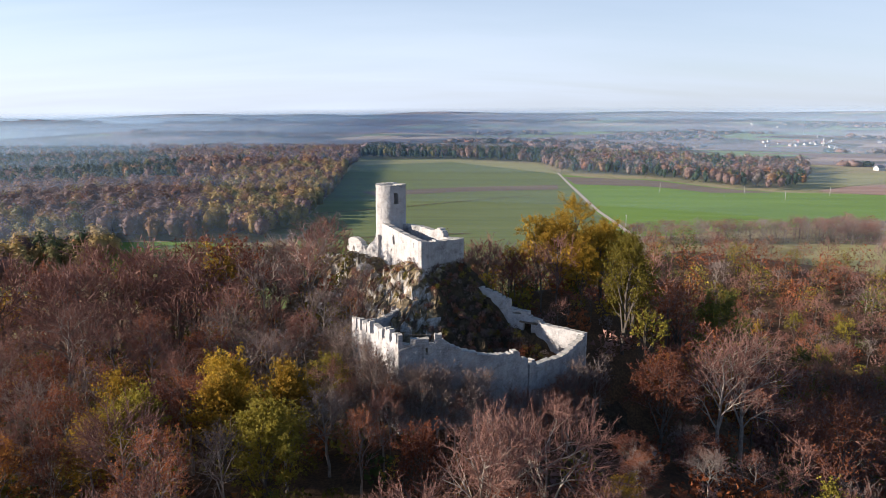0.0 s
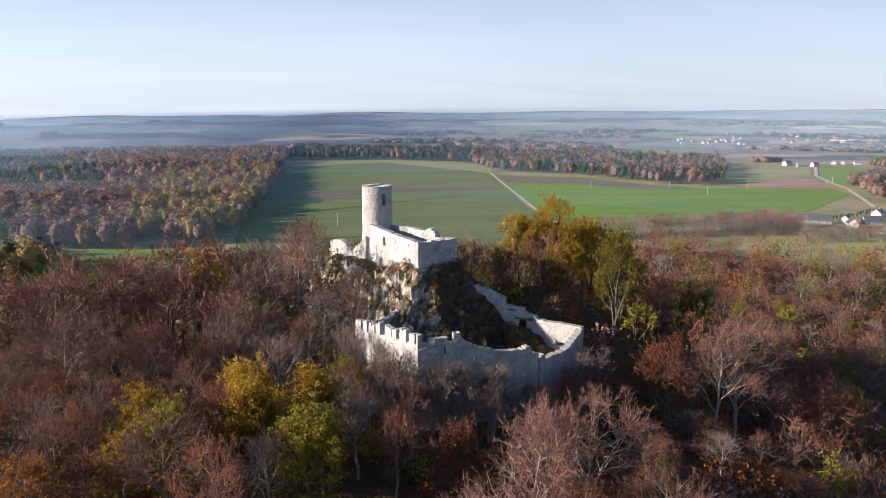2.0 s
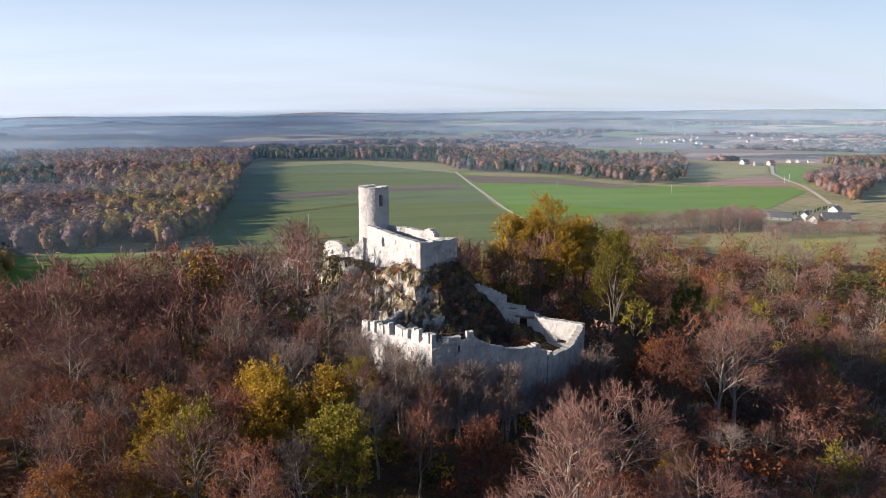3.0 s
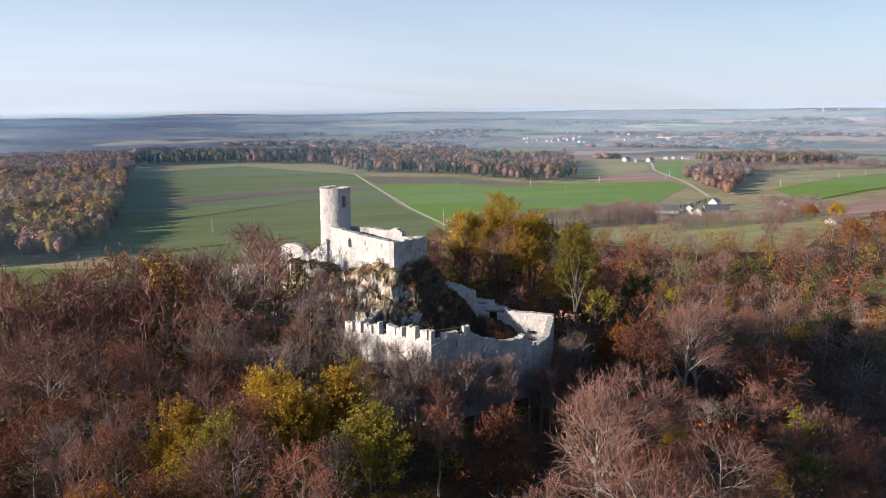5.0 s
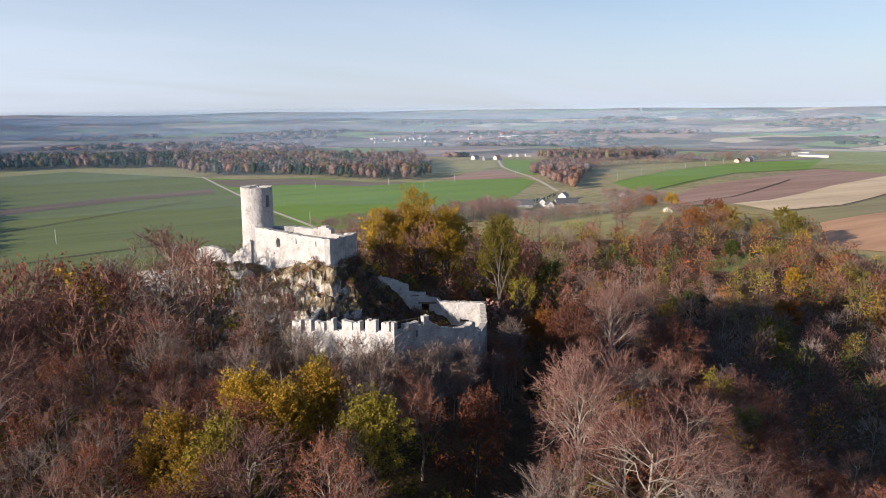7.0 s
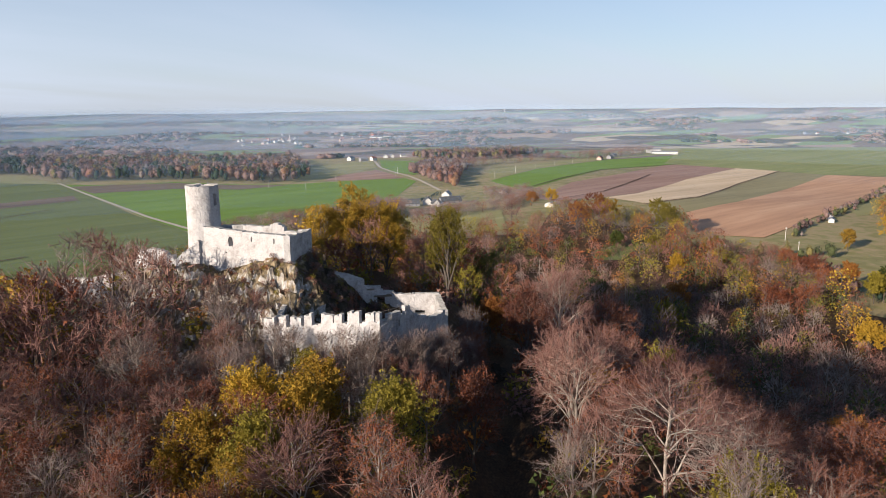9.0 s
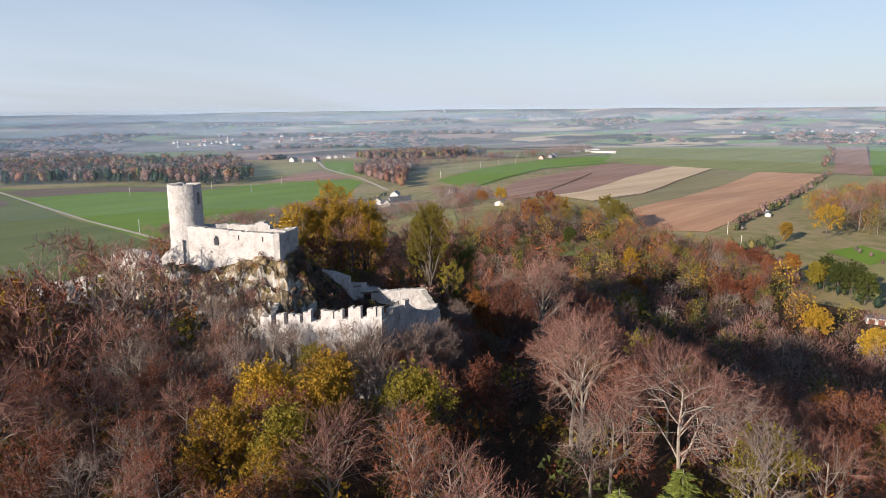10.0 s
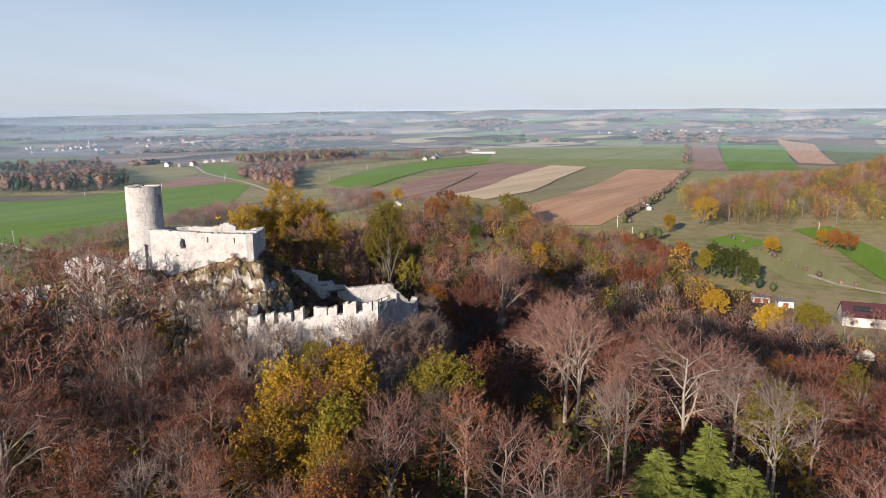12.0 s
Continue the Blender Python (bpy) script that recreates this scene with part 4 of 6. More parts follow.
    bo = A[pick] + (B[pick] - A[pick]) * (0.25 + 0.75 * g.random((nb, 1)))
    bd = D[pick] + g.normal(0, 0.50, (nb, 3)) + np.array([0, 0, 0.16])
    bd /= np.linalg.norm(bd, axis=1, keepdims=True)
    bl = twig_len * (1.1 + 1.3 * g.random(nb))
    tv = [slivers(bo, bd, bl, np.full(nb, twig_w * 1.7), g)]
    nt_ = max(1, twigs - nb)
    pick = g.integers(0, nb, nt_)
    o = bo[pick] + bd[pick] * (bl[pick] * g.random(nt_) ** 0.7)[:, None]
    d = bd[pick] + g.normal(0, 0.50, (nt_, 3)) + np.array([0, 0, 0.12])
    d /= np.linalg.norm(d, axis=1, keepdims=True)
    tl = twig_len * (0.4 + 0.6 * g.random(nt_))
    tv.append(slivers(o, d, tl, np.full(nt_, twig_w), g))
    if leaf:
        pick = g.integers(0, nt_, leaf)
        lo = o[pick] + d[pick] * (tl[pick] * g.random(leaf))[:, None] + g.normal(0, 0.16, (leaf, 3)) * twig_len
        lv = leaves(lo, leaf_size * (0.6 + 0.8 * g.random(leaf)), g)
    else:
        lv = np.zeros((0, 3))
    return np.array(V), np.array(F), np.vstack(tv), lv


def spruce_shape(seed, h, spread, leaf, size):
    """A conifer: straight stem and drooping whorls of needles."""
    g = np.random.default_rng(seed)
    V, F = [], []
    tube(np.array([0, 0, -1.0]), 0.02 * h, np.array([0, 0, h]), 0.03, 5, V, F)
    # each bough springs from the stem, sags and lifts at its tip; needles hang along it
    boughs = 120
    bt = (np.arange(boughs) + g.random(boughs)) / boughs
    bz, ba = h * (0.97 - 0.87 * bt), np.arange(boughs) * 2.4 + g.normal(0, 0.25, boughs)
    bl = spread * (0.10 + 0.90 * bt**0.72) * g.uniform(0.72, 1.15, boughs)
    i = g.choice(boughs, leaf, p=bl / bl.sum())
    u = g.random(leaf) ** 0.65
    rad, side = bl[i] * u, g.normal(0, 0.30, leaf) * (0.25 + bl[i] * 0.28 * (1.1 - u))
    ang = ba[i]
    drop = -0.32 * rad + 0.16 * bl[i] * u**3
    o = np.stack([rad * np.cos(ang) - side * np.sin(ang), rad * np.sin(ang) + side * np.cos(ang), bz[i] + drop - 0.35 * np.abs(side) + g.normal(0, 0.08, leaf)], -1)
    turn = ang + np.sign(side) * g.uniform(0.2, 1.0, leaf)
    d = np.stack([np.cos(turn), np.sin(turn), g.uniform(-0.75, 0.05, leaf)], -1)
    d /= np.linalg.norm(d, axis=1, keepdims=True)
    tv = slivers(o, d, size * (0.6 + 0.9 * g.random(leaf)), np.full(leaf, size * 0.26), g)
    return np.array(V), np.array(F), tv, np.zeros((0, 3))


def tri_faces(n, start=0):
    return (np.arange(n) + start).reshape(-1, 3)


def tree_thing(name, shape, bark, twig, leaf, label):
    V, F, tv, lv = shape
    e = tagged(new(name), label, "tree", "trees of the castle hill")
    child("trunk", np_mesh("trunk", V, F, [bark]), e)
    cv = np.vstack([tv, lv])
    idx = np.r_[np.zeros(len(tv) // 3, int), np.ones(len(lv) // 3, int)]
    child("crown", np_mesh("crown", cv, tri_faces(len(cv)), [twig, leaf], idx), e)
    return e


def ico_ball(sub):
    bm = bmesh.new()
    bmesh.ops.create_icosphere(bm, subdivisions=sub, radius=1.0)
    v = np.array([p.co[:] for p in bm.verts])
    f = np.array([[p.index for p in q.verts] for q in bm.faces])
    bm.free()
    return v, f


BALLS = {1: ico_ball(1), 2: ico_ball(2)}


def mass(g, spread, h, lumps, sub, low=0.34, rough=0.22, tall=1.1):
    """Uneven rounded lumps that make up the body of a crown."""
    bv, bf = BALLS[sub]
    vs, fs, n = [], [], 0
    for i in range(lumps):
        if lumps == 1:
            c, r = np.array([0, 0, h * 0.56]), spread
        else:
            c = np.array([g.normal(0, 0.36) * spread, g.normal(0, 0.36) * spread, h * (low + 0.42 * (i + g.random() * 0.6) / lumps)])
            r = spread * (0.50 + 0.22 * g.random()) * (1.0 if i < lumps - 1 else 0.75)
        k = g.normal(size=(3, 3)) * 1.7
        ph = g.random(3) * 6.28
        d = 1 + rough * np.sin(bv @ k + ph).mean(1, keepdims=True) * 1.6 + g.normal(0, rough * 0.4, (len(bv), 1))
        vs.append(bv * d * r * np.array([1, 1, tall if lumps > 1 else h * 0.40 / spread]) + c)
        fs.append(bf + n)
        n += len(bv)
    return np.vstack(vs), np.vstack(fs)


def shell(g, spread, h, n, size):
    """Clumps all over a crown's uneven surface."""
    u = g.normal(size=(n, 3))
    u[:, 2] = np.abs(u[:, 2]) * np.where(g.random(n) < 0.72, 1, -1)
    u /= np.linalg.norm(u, axis=1, keepdims=True)
    k, ph = g.normal(size=(3, 3)) * 2.0, g.random(3) * 6.28
    d = 0.92 + 0.34 * np.sin(u @ k + ph).mean(1, keepdims=True) + g.normal(0, 0.09, (n, 1))
    mid = np.array([0, 0, h * 0.56])
    return clumps(mid + u * d * np.array([spread, spread, h * 0.42]), mid - np.array([0, 0, h * 0.1]), size * (0.55 + 0.9 * g.random(n)), g)


def dome(g, spread, h, n, size, inner=0.76, sub=2):
    """The closed crown of a forest tree far off: a lumpy dome, and leaf clumps standing out of it all over."""
    bv, bf = BALLS[sub]
    k, ph = g.normal(size=(3, 4)) * 2.4, g.random(4) * 6.28
    k2, ph2 = g.normal(size=(3, 4)) * 5.0, g.random(4) * 6.28

    def skin(u):
        d = 1 + 0.30 * np.sin(u @ k + ph).mean(1) + 0.20 * np.sin(u @ k2 + ph2).mean(1)
        flat = np.where(u[:, 2] < 0, 0.45, 1.0) * u[:, 2]
        r = np.sqrt(np.clip(1 - flat**2, 0, 1)) / (np.hypot(u[:, 0], u[:, 1]) + 1e-6) * np.where(u[:, 2] < 0, 1 + 0.22 * u[:, 2], 1.0)
        return np.stack([u[:, 0] * r * d * spread, u[:, 1] * r * d * spread, h * (0.54 + u[:, 2] * np.where(u[:, 2] < 0, 0.50, 0.40 * d))], -1)

    u = g.normal(size=(n, 3))
    u[:, 2] = np.abs(u[:, 2]) * np.where(g.random(n) < 0.72, 1, -0.8)
    u /= np.linalg.norm(u, axis=1, keepdims=True)
    mid = np.array([0, 0, h * 0.45])
    o = mid + (skin(u) - mid) * (0.74 + 0.34 * g.random((n, 1)))
    half = n * 3 // 4
    out = np.vstack([clumps(o[:half], mid, size * (0.6 + 0.9 * g.random(half)), g), leaves(o[half:], size * (0.5 + 0.8 * g.random(n - half)), g)])
    core = skin(bv * 1.0)
    return (mid + (core - mid) * inner, bf), out


def low_tree(g, h, spread, bare, detail=1.0):
    """A tree of the middle distance: stem, forking limbs, a cloud of twigs, and leaves where it still has some."""
    V, F = [], []
    tube(np.array([0, 0, -1.0]), 0.013 * h, np.array([0, 0, h * 0.85]), 0.05, 4, V, F)
    for i in range(7):
        a = i * 2.3 + g.random()
        o = np.array([0, 0, h * (0.22 + 0.08 * i)])
        tube(o, 0.008 * h, o + np.array([math.cos(a) * spread * 0.75, math.sin(a) * spread * 0.75, h * 0.24]), 0.03, 3, V, F)
    n = int((420 if bare else 110) * detail)
    fat = detail ** -0.6
    u = g.normal(size=(n, 3))
    u[:, 2] = np.where(u[:, 2] < -0.5, -u[:, 2], u[:, 2])
    u /= np.linalg.norm(u, axis=1, keepdims=True)
    k, ph = g.normal(size=(3, 4)) * 2.6, g.random(4) * 6.28
    lump = lambda q: (1 + 0.32 * np.sin(q @ k + ph).mean(1, keepdims=True))
    box = np.array([spread * 1.1, spread * 1.1, h * 0.36])
    o = u * box * lump(u) * (0.45 + 0.5 * g.random((n, 1))) + np.array([0, 0, h * 0.58])
    d = u + g.normal(0, 0.35, u.shape) + np.array([0, 0, 0.5])
    d /= np.linalg.norm(d, axis=1, keepdims=True)
    tw = slivers(o, d, 2.0 * (0.6 + 0.8 * g.random(n)), np.full(n, 0.15 * fat), g)
    m = int((150 if bare else 420) * detail)
    u = g.normal(size=(m, 3))
    u /= np.linalg.norm(u, axis=1, keepdims=True)
    c = u * box * lump(u) * (0.5 + 0.55 * g.random((m, 1)) ** 0.6) + np.array([0, 0, h * 0.58])
    w = 36
    low = np.stack([g.normal(0, spread * 0.6, w), g.normal(0, spread * 0.6, w), g.uniform(0.2, 0.26 * h, w)], -1)
    fuzz = np.vstack([leaves(c, (0.36 if bare else 0.44) * fat * (0.6 + 0.9 * g.random(m)), g), leaves(low, 0.8 * (0.6 + 0.8 * g.random(w)), g)])
    return np.array(V), np.array(F), tw, fuzz


HREF_FAR = 20.0
SPECS = {
    # twigs, leaves, leaf size, spread, twig material, leaf material, bark, label
    "beech": (3000, 340, 0.20, 0.30, "beech", "russet", "bark", "bare beech with a haze of mauve brown twigs"),
    "grey": (2900, 130, 0.18, 0.28, "grey", "beech", "bark_pale", "bare pale-barked tree with fine grey twigs"),
    "russet": (2700, 2500, 0.22, 0.29, "beech", "russet", "bark", "beech holding rusty brown autumn leaves"),
    "orange": (1300, 3600, 0.26, 0.27, "russet", "orange", "bark", "tree with orange autumn leaves"),
    "yellow": (1100, 3700, 0.27, 0.26, "olive", "yellow", "bark", "maple with thinning golden yellow leaves"),
    "olive": (1100, 3700, 0.27, 0.26, "olive", "olive", "bark", "tree with yellowish green late leaves"),
    "green": (900, 4000, 0.27, 0.26, "olive", "green", "bark", "tree still holding dark green leaves"),
}
HREF = 20.0
PROTO, MID, LOW, FAR, EDGE, ROWS_FAR = {}, {}, {}, {}, {}, {}
for si, (k, (tw, lf, ls, sp, mt, ml, mb, lab)) in enumerate(SPECS.items()):
    for v in range(3):
        PROTO[k, v] = tree_thing("tree", tree_shape(100 * si + v, HREF, HREF * sp, tw, lf, ls, limbs=9 + v, subs=6, clear=0.30, twig_len=1.25, twig_w=0.047), M[mb], M[mt], M[ml], lab)
        leafy = lf > 2000
        MID[k, v] = tree_shape(1000 + 100 * si + v, HREF, HREF * sp * 1.05, 330 if leafy else 900, int(lf * 0.30) if leafy else 60, ls * 1.5, limbs=8, subs=4, clear=0.22, twig_len=1.5, twig_w=0.12, up=0.4, fine=False)
        LOW[k, v] = low_tree(np.random.default_rng(2000 + 100 * si + v), HREF, HREF * sp, not leafy, 0.46)
        g = np.random.default_rng(5000 + 10 * si + v)
        FAR[k, v] = dome(g, HREF * sp * 1.12, HREF, 44, 1.9, 0.74, 1)
        EDGE[k, v] = dome(g, HREF * sp * 1.1, HREF, 130, 1.35, 0.76)
        ROWS_FAR[k, v] = low_tree(g, HREF, HREF * sp * 1.1, not leafy, 0.50)
for v in range(3):
    PROTO["sapling", v] = tree_thing("tree", tree_shape(700 + v, HREF, HREF * 0.17, 1300, 60, 0.2, limbs=8, subs=4, clear=0.25, twig_len=1.5, twig_w=0.06, up=1.1), M["bark_pale"], M["grey"], M["russet"], "slender bare young tree before the castle wall")
for v in range(2):
    PROTO["spruce", v] = tree_thing("spruce", spruce_shape(900 + v, HREF, 4.6, 13000, 0.62), M["bark"], M["spruce"], M["spruce"], "dense green spruce with drooping boughs")
    g = np.random.default_rng(7000 + v)
    FAR["pine", v] = EDGE["pine", v] = dome(g, 4.6, HREF, 40, 1.6, 0.74, 1)
FAR["pine", 2] = EDGE["pine", 2] = FAR["pine", 0]


def hull(x, y):
    """Ground that carries no trees: the castle and its crag."""
    return inside([(-13, 157), (-9.5, 147), (-8, 139), (-14, 131), (-5, 105), (5, 105), (20, 111), (35, 130), (13, 147), (13, 150), (4, 164), (-2, 171), (-14, 171), (-24, 176), (-20, 166)], x, y)


def spread_points(poly, spacing, seed, tries=None):
    g = np.random.default_rng(seed)
    p = np.array(poly)
    lo, hi = p.min(0), p.max(0)
    n = int((hi[0] - lo[0]) * (hi[1] - lo[1]) / spacing**2 * 2.6) + 1
    x, y = g.uniform(lo[0], hi[0], n), g.uniform(lo[1], hi[1], n)
    cell = spacing
    _, first = np.unique(np.floor(x / cell).astype(np.int64) * 100003 + np.floor(y / cell).astype(np.int64), return_index=True)
    first.sort()
    x, y = x[first], y[first]
    ok = inside(poly, x, y)
    return x[ok], y[ok], g


# patches of the hill wood where one kind prevails: x, y, radius, kind, share
PATCHES = [
    (-24, 132, 17, "grey", 0.35), (-24, 132, 17, "beech", 0.8),
    (-48, 66, 18, "russet", 0.22), (-70, 90, 20, "russet", 0.2), (-40, 125, 14, "russet", 0.25), (-52, 72, 30, "grey", 0.14), (-38, 56, 14, "yellow", 0.15), (-58, 60, 14, "orange", 0.12),
    (-28, 96, 13, "yellow", 0.18), (-22, 88, 12, "olive", 0.3), (-12, 92, 9, "olive", 0.25), (1, 87, 5, "orange", 0.9), (-36, 84, 9, "yellow", 0.35),
    (42, 170, 16, "yellow", 0.85), (36, 162, 9, "yellow", 0.7), (46, 178, 10, "yellow", 0.7), (42, 136, 8, "olive", 0.8), (48, 128, 7, "orange", 0.7), (52, 142, 9, "beech", 0.6),
    (28, 178, 12, "grey", 0.5), (14, 182, 12, "grey", 0.6), (46, 110, 6, "grey", 0.9),
    (16, 52, 10, "beech", 0.8), (-60, 140, 30, "beech", 0.75), (-45, 115, 18, "russet", 0.25), (-22, 146, 9, "green", 0.2), (-26, 155, 8, "russet", 0.25), (-35, 172, 30, "grey", 0.3),
    (-5, 62, 10, "olive", 0.15), (30, 60, 10, "russet", 0.5), (-10, 75, 8, "olive", 0.3),
]


def kind_at(x, y, g):
    if gully(np.float64(x), np.float64(y)) < 15 and y < 90:
        return str(g.choice(["beech", "russet", "grey"], p=[0.5, 0.3, 0.2]))
    for px, py, pr, k, share in PATCHES:
        if math.hypot(x - px, y - py) < pr and g.random() < share:
            return k
    # East slope gets darker kinds: its shade is put into the foliage colour.
    west = [0.56, 0.16, 0.20, 0.02, 0.03, 0.02, 0.01]
    east = [0.40, 0.04, 0.48, 0.02, 0.01, 0.03, 0.02]
    return str(g.choice(["beech", "grey", "russet", "orange", "yellow", "olive", "green"], p=west if x < -12 else east))


def join_far(name, label, items, shapes, mats, kind="stuff"):
    """One object out of many distant trees: items are (shape key, x, y, z, scale, turn)."""
    vs, fs, idx, soft, base = [], [], [], [], 0
    for key, x, y, z, s, a in items:
        c, sn = math.cos(a) * s, math.sin(a) * s
        for m, v, *f in shapes[key]:
            f = f[0] if f else tri_faces(len(v))
            vs.append(np.stack([v[:, 0] * c - v[:, 1] * sn + x, v[:, 0] * sn + v[:, 1] * c + y, v[:, 2] * s + z], -1))
            fs.append(f + base)
            base += len(v)
            idx.append(np.full(len(f), m))
            soft.append(np.full(len(f), len(v) < len(f) * 3))
    me = np_mesh(name, np.vstack(vs), np.vstack(fs), mats, np.concatenate(idx), np.concatenate(soft))
    return tagged(new(name, me), label, "woodland", kind=kind)


MATS_FAR = [M["bark_far"], M["bark"]] + [M[k + "_far"] for k in KINDS] + [M[k + "_mid"] for k in KINDS]
SLOT = {k: 2 + i for i, k in enumerate(KINDS)}
FINE = {k: 2 + len(KINDS) + i for i, k in enumerate(KINDS)}
MIDS, LOWS, FARS, EDGES, THINS = {}, {}, {}, {}, {}
for (k, v), (V, F, tv, lv) in MID.items():
    spec = SPECS[k]
    MIDS[k, v] = [(1 if spec[6] == "bark_pale" else 0, V[F].reshape(-1, 3)), (FINE[spec[4]], tv), (FINE[spec[5]], lv)]
for source, shapes in ((LOW, LOWS), (ROWS_FAR, THINS)):
    for (k, v), (V, F, tv, fuzz) in source.items():
        spec = SPECS[k]
        shapes[k, v] = [(1 if spec[6] == "bark_pale" else 0, V[F].reshape(-1, 3)), (FINE[spec[4]], tv), (FINE[spec[5] if spec[1] > 2000 else k], fuzz)]
for source, shapes in ((FAR, FARS), (EDGE, EDGES)):
    for (k, v), ((bv, bf), lv) in source.items():
        slot = SLOT[k if k in ("pine", "beech", "grey") else SPECS[k][5]]
        shapes[k, v] = [(slot, bv, bf), (slot, lv)]

# trees that stand out by themselves: kind, x, y, height, crown width against its kind, twigs, label
HEROES = [
    ("grey", 0, 55, 21, 1.75, 6500, "great spreading beech with long pale limbs"),
    ("grey", 16, 80, 19, 1.8, 7200, "wide bare tree with forking grey limbs and mauve twigs"),
    ("grey", 7, 74, 22, 0.95, 4200, "tall bare tree with a pale forked trunk"),
    ("grey", 10, 77, 22, 0.9, 4200, "tall bare tree with a pale forked trunk"),
    ("grey", 57, 113, 27, 1.0, 4200, "tall bare tree with grey fan of twigs"),
    ("grey", 51, 109, 24, 0.9, 3800, "tall bare tree with grey fan of twigs"),
    ("russet", 23, 39, 17, 1.25, 4800, "round beech full of rust red leaves"),
    ("russet", 74, 110, 23, 1.15, 4200, "round beech full of rust red leaves"),
    ("russet", 42, 112, 18, 1.0, 3200, "slender beech with copper leaves"),
    ("russet", 0, 88, 17, 0.85, 2600, "small tree with copper red leaves below the wall"),
    ("beech", -62, 119, 20, 1.3, 5200, "dark spreading beech with bare limbs"),
    ("beech", 20, 65, 16, 1.5, 5200, "broad bare beech with reddish twigs"),
    ("grey", -37, 81, 16, 1.2, 4200, "bushy grey tree of many fine stems"),
    ("yellow", -43, 95, 16, 0.9, 1500, "maple with bright golden leaves"),
    ("yellow", -20, 101, 16, 0.85, 1900, "maple with bright golden leaves"),
    ("yellow", -30, 104, 17, 0.9, 1900, "maple with bright golden leaves"),
    ("yellow", -28, 94, 16, 0.9, 1900, "maple with fading yellow green leaves"),
    ("olive", -20, 84, 17, 0.9, 1900, "maple with fading yellow green leaves"),
    ("olive", -38, 88, 15, 0.8, 1900, "maple with fading yellow green leaves"),
    ("olive", 42, 137, 25, 0.75, 1900, "tall tree with yellow green leaves beside the wall"),
    ("green", 65, 145, 24, 0.8, 1900, "dark green pointed tree behind the wall"),
    ("yellow", 38, 168, 23, 1.0, 1900, "tall golden tree behind the keep"),
    ("yellow", 46, 176, 22, 1.0, 1900, "tall golden tree behind the keep"),
    ("yellow", 33, 160, 18, 1.0, 1900, "golden maple behind the keep"),
    ("yellow", 44, 163, 20, 1.0, 1900, "golden maple behind the keep"),
    ("olive", 48, 168, 22, 1.2, 1900, "tall tree with yellow green leaves"),
    ("yellow", 30, 172, 19, 1.1, 1900, "golden maple behind the keep"),
    ("yellow", 37, 154, 14, 1.1, 1900, "small golden tree behind the stepped wall"),
    ("olive", 45, 141, 20, 0.9, 1900, "tall tree with yellow green leaves beside the wall"),
    ("orange", 47, 127, 11, 1.2, 1900, "small copper tree beside the wall"),
    ("beech", 55, 160, 20, 1.3, 3800, "broad bare beech with reddish twigs"),
]
SPRUCES = [(-19, 54, 11.5), (-14, 49, 12), (-18, 44, 10), (-24, 49, 9.5), (-39, 72, 8)]


def ground_at(x, y):
    z = float(height(np.float64(x), np.float64(y)))
    return max(z, rock_height(float(x), float(y))) if -30 < x < 38 and 113 < y < 190 else z


def tallest(x, y):
    """How high the crowns reach: low before the castle's walls, high behind them."""
    d = 1e9
    if x > 60 and y < 150:
        return min(ground_at(x, y) + 16.0, float(np.interp(x, [60, 75, 90, 120], [48, 41, 33, 24])))
    if x < -13 or (x < -6 and y > 131):
        return 71.0 if x < -22 and y > 140 else 60.0 if 78 < y < 116 and x > -62 else 64.5 - 0.13 * max(0.0, -38 - x) if y > 131 or x < -30 else 60.5
    for (ax, ay), (bx, by) in (((-14, 131), (-4, 106)), ((-4, 106), (12, 108)), ((12, 108), (34, 130)), ((-14, 131), (-16, 160))):
        t = max(0, min(1, ((x - ax) * (bx - ax) + (y - ay) * (by - ay)) / ((bx - ax) ** 2 + (by - ay) ** 2)))
        d = min(d, math.hypot(x - ax - t * (bx - ax), y - ay - t * (by - ay)))
    if y > 150 and x > -5:
        return float(np.interp(x, [0, 26, 36, 50, 75, 118], [66, 66, 75, 76, 53, 33]))
    east = float(np.interp(x, [2, 12, 20, 30, 45, 60], [64.0, 59.0, 56.0, 52.0, 48.0, 47.0])) if y < 132 else 65.0
    return min(east, float(np.interp(d, [0, 5, 14, 30], [52.5, 54.5, 59.5, 64.5])))


HILL = [(-100, 60), (-60, 30), (-20, 28), (40, 20), (75, 45), (104, 100), (118, 170), (85, 225), (-10, 208), (-70, 200), (-112, 170), (-118, 110)]
hx, hy, g = spread_points(HILL, 7.4, 11)
ok = ~hull(hx, hy) & (gully(hx, hy) > np.where((hy > 70) & (hy < 102), 11.5, 8.5)) & ~((hy < 150) & (hx > np.interp(hy, [20, 30, 50, 60, 86, 110, 150], [50, 50, 48, 54, 78, 98, 112]))) 
for k, x, y, h, w, *_ in HEROES:
    ok &= np.hypot(hx - x, hy - y) > 3.0 + 2.2 * w
for x, y, h in SPRUCES:
    ok &= np.hypot(hx - x, hy - y) > 8.0
hx, hy = hx[ok], hy[ok]
near = np.argsort(np.hypot(hx + 25, (hy - 45) * 1.0))
things, rest = near[:175], near[175:]
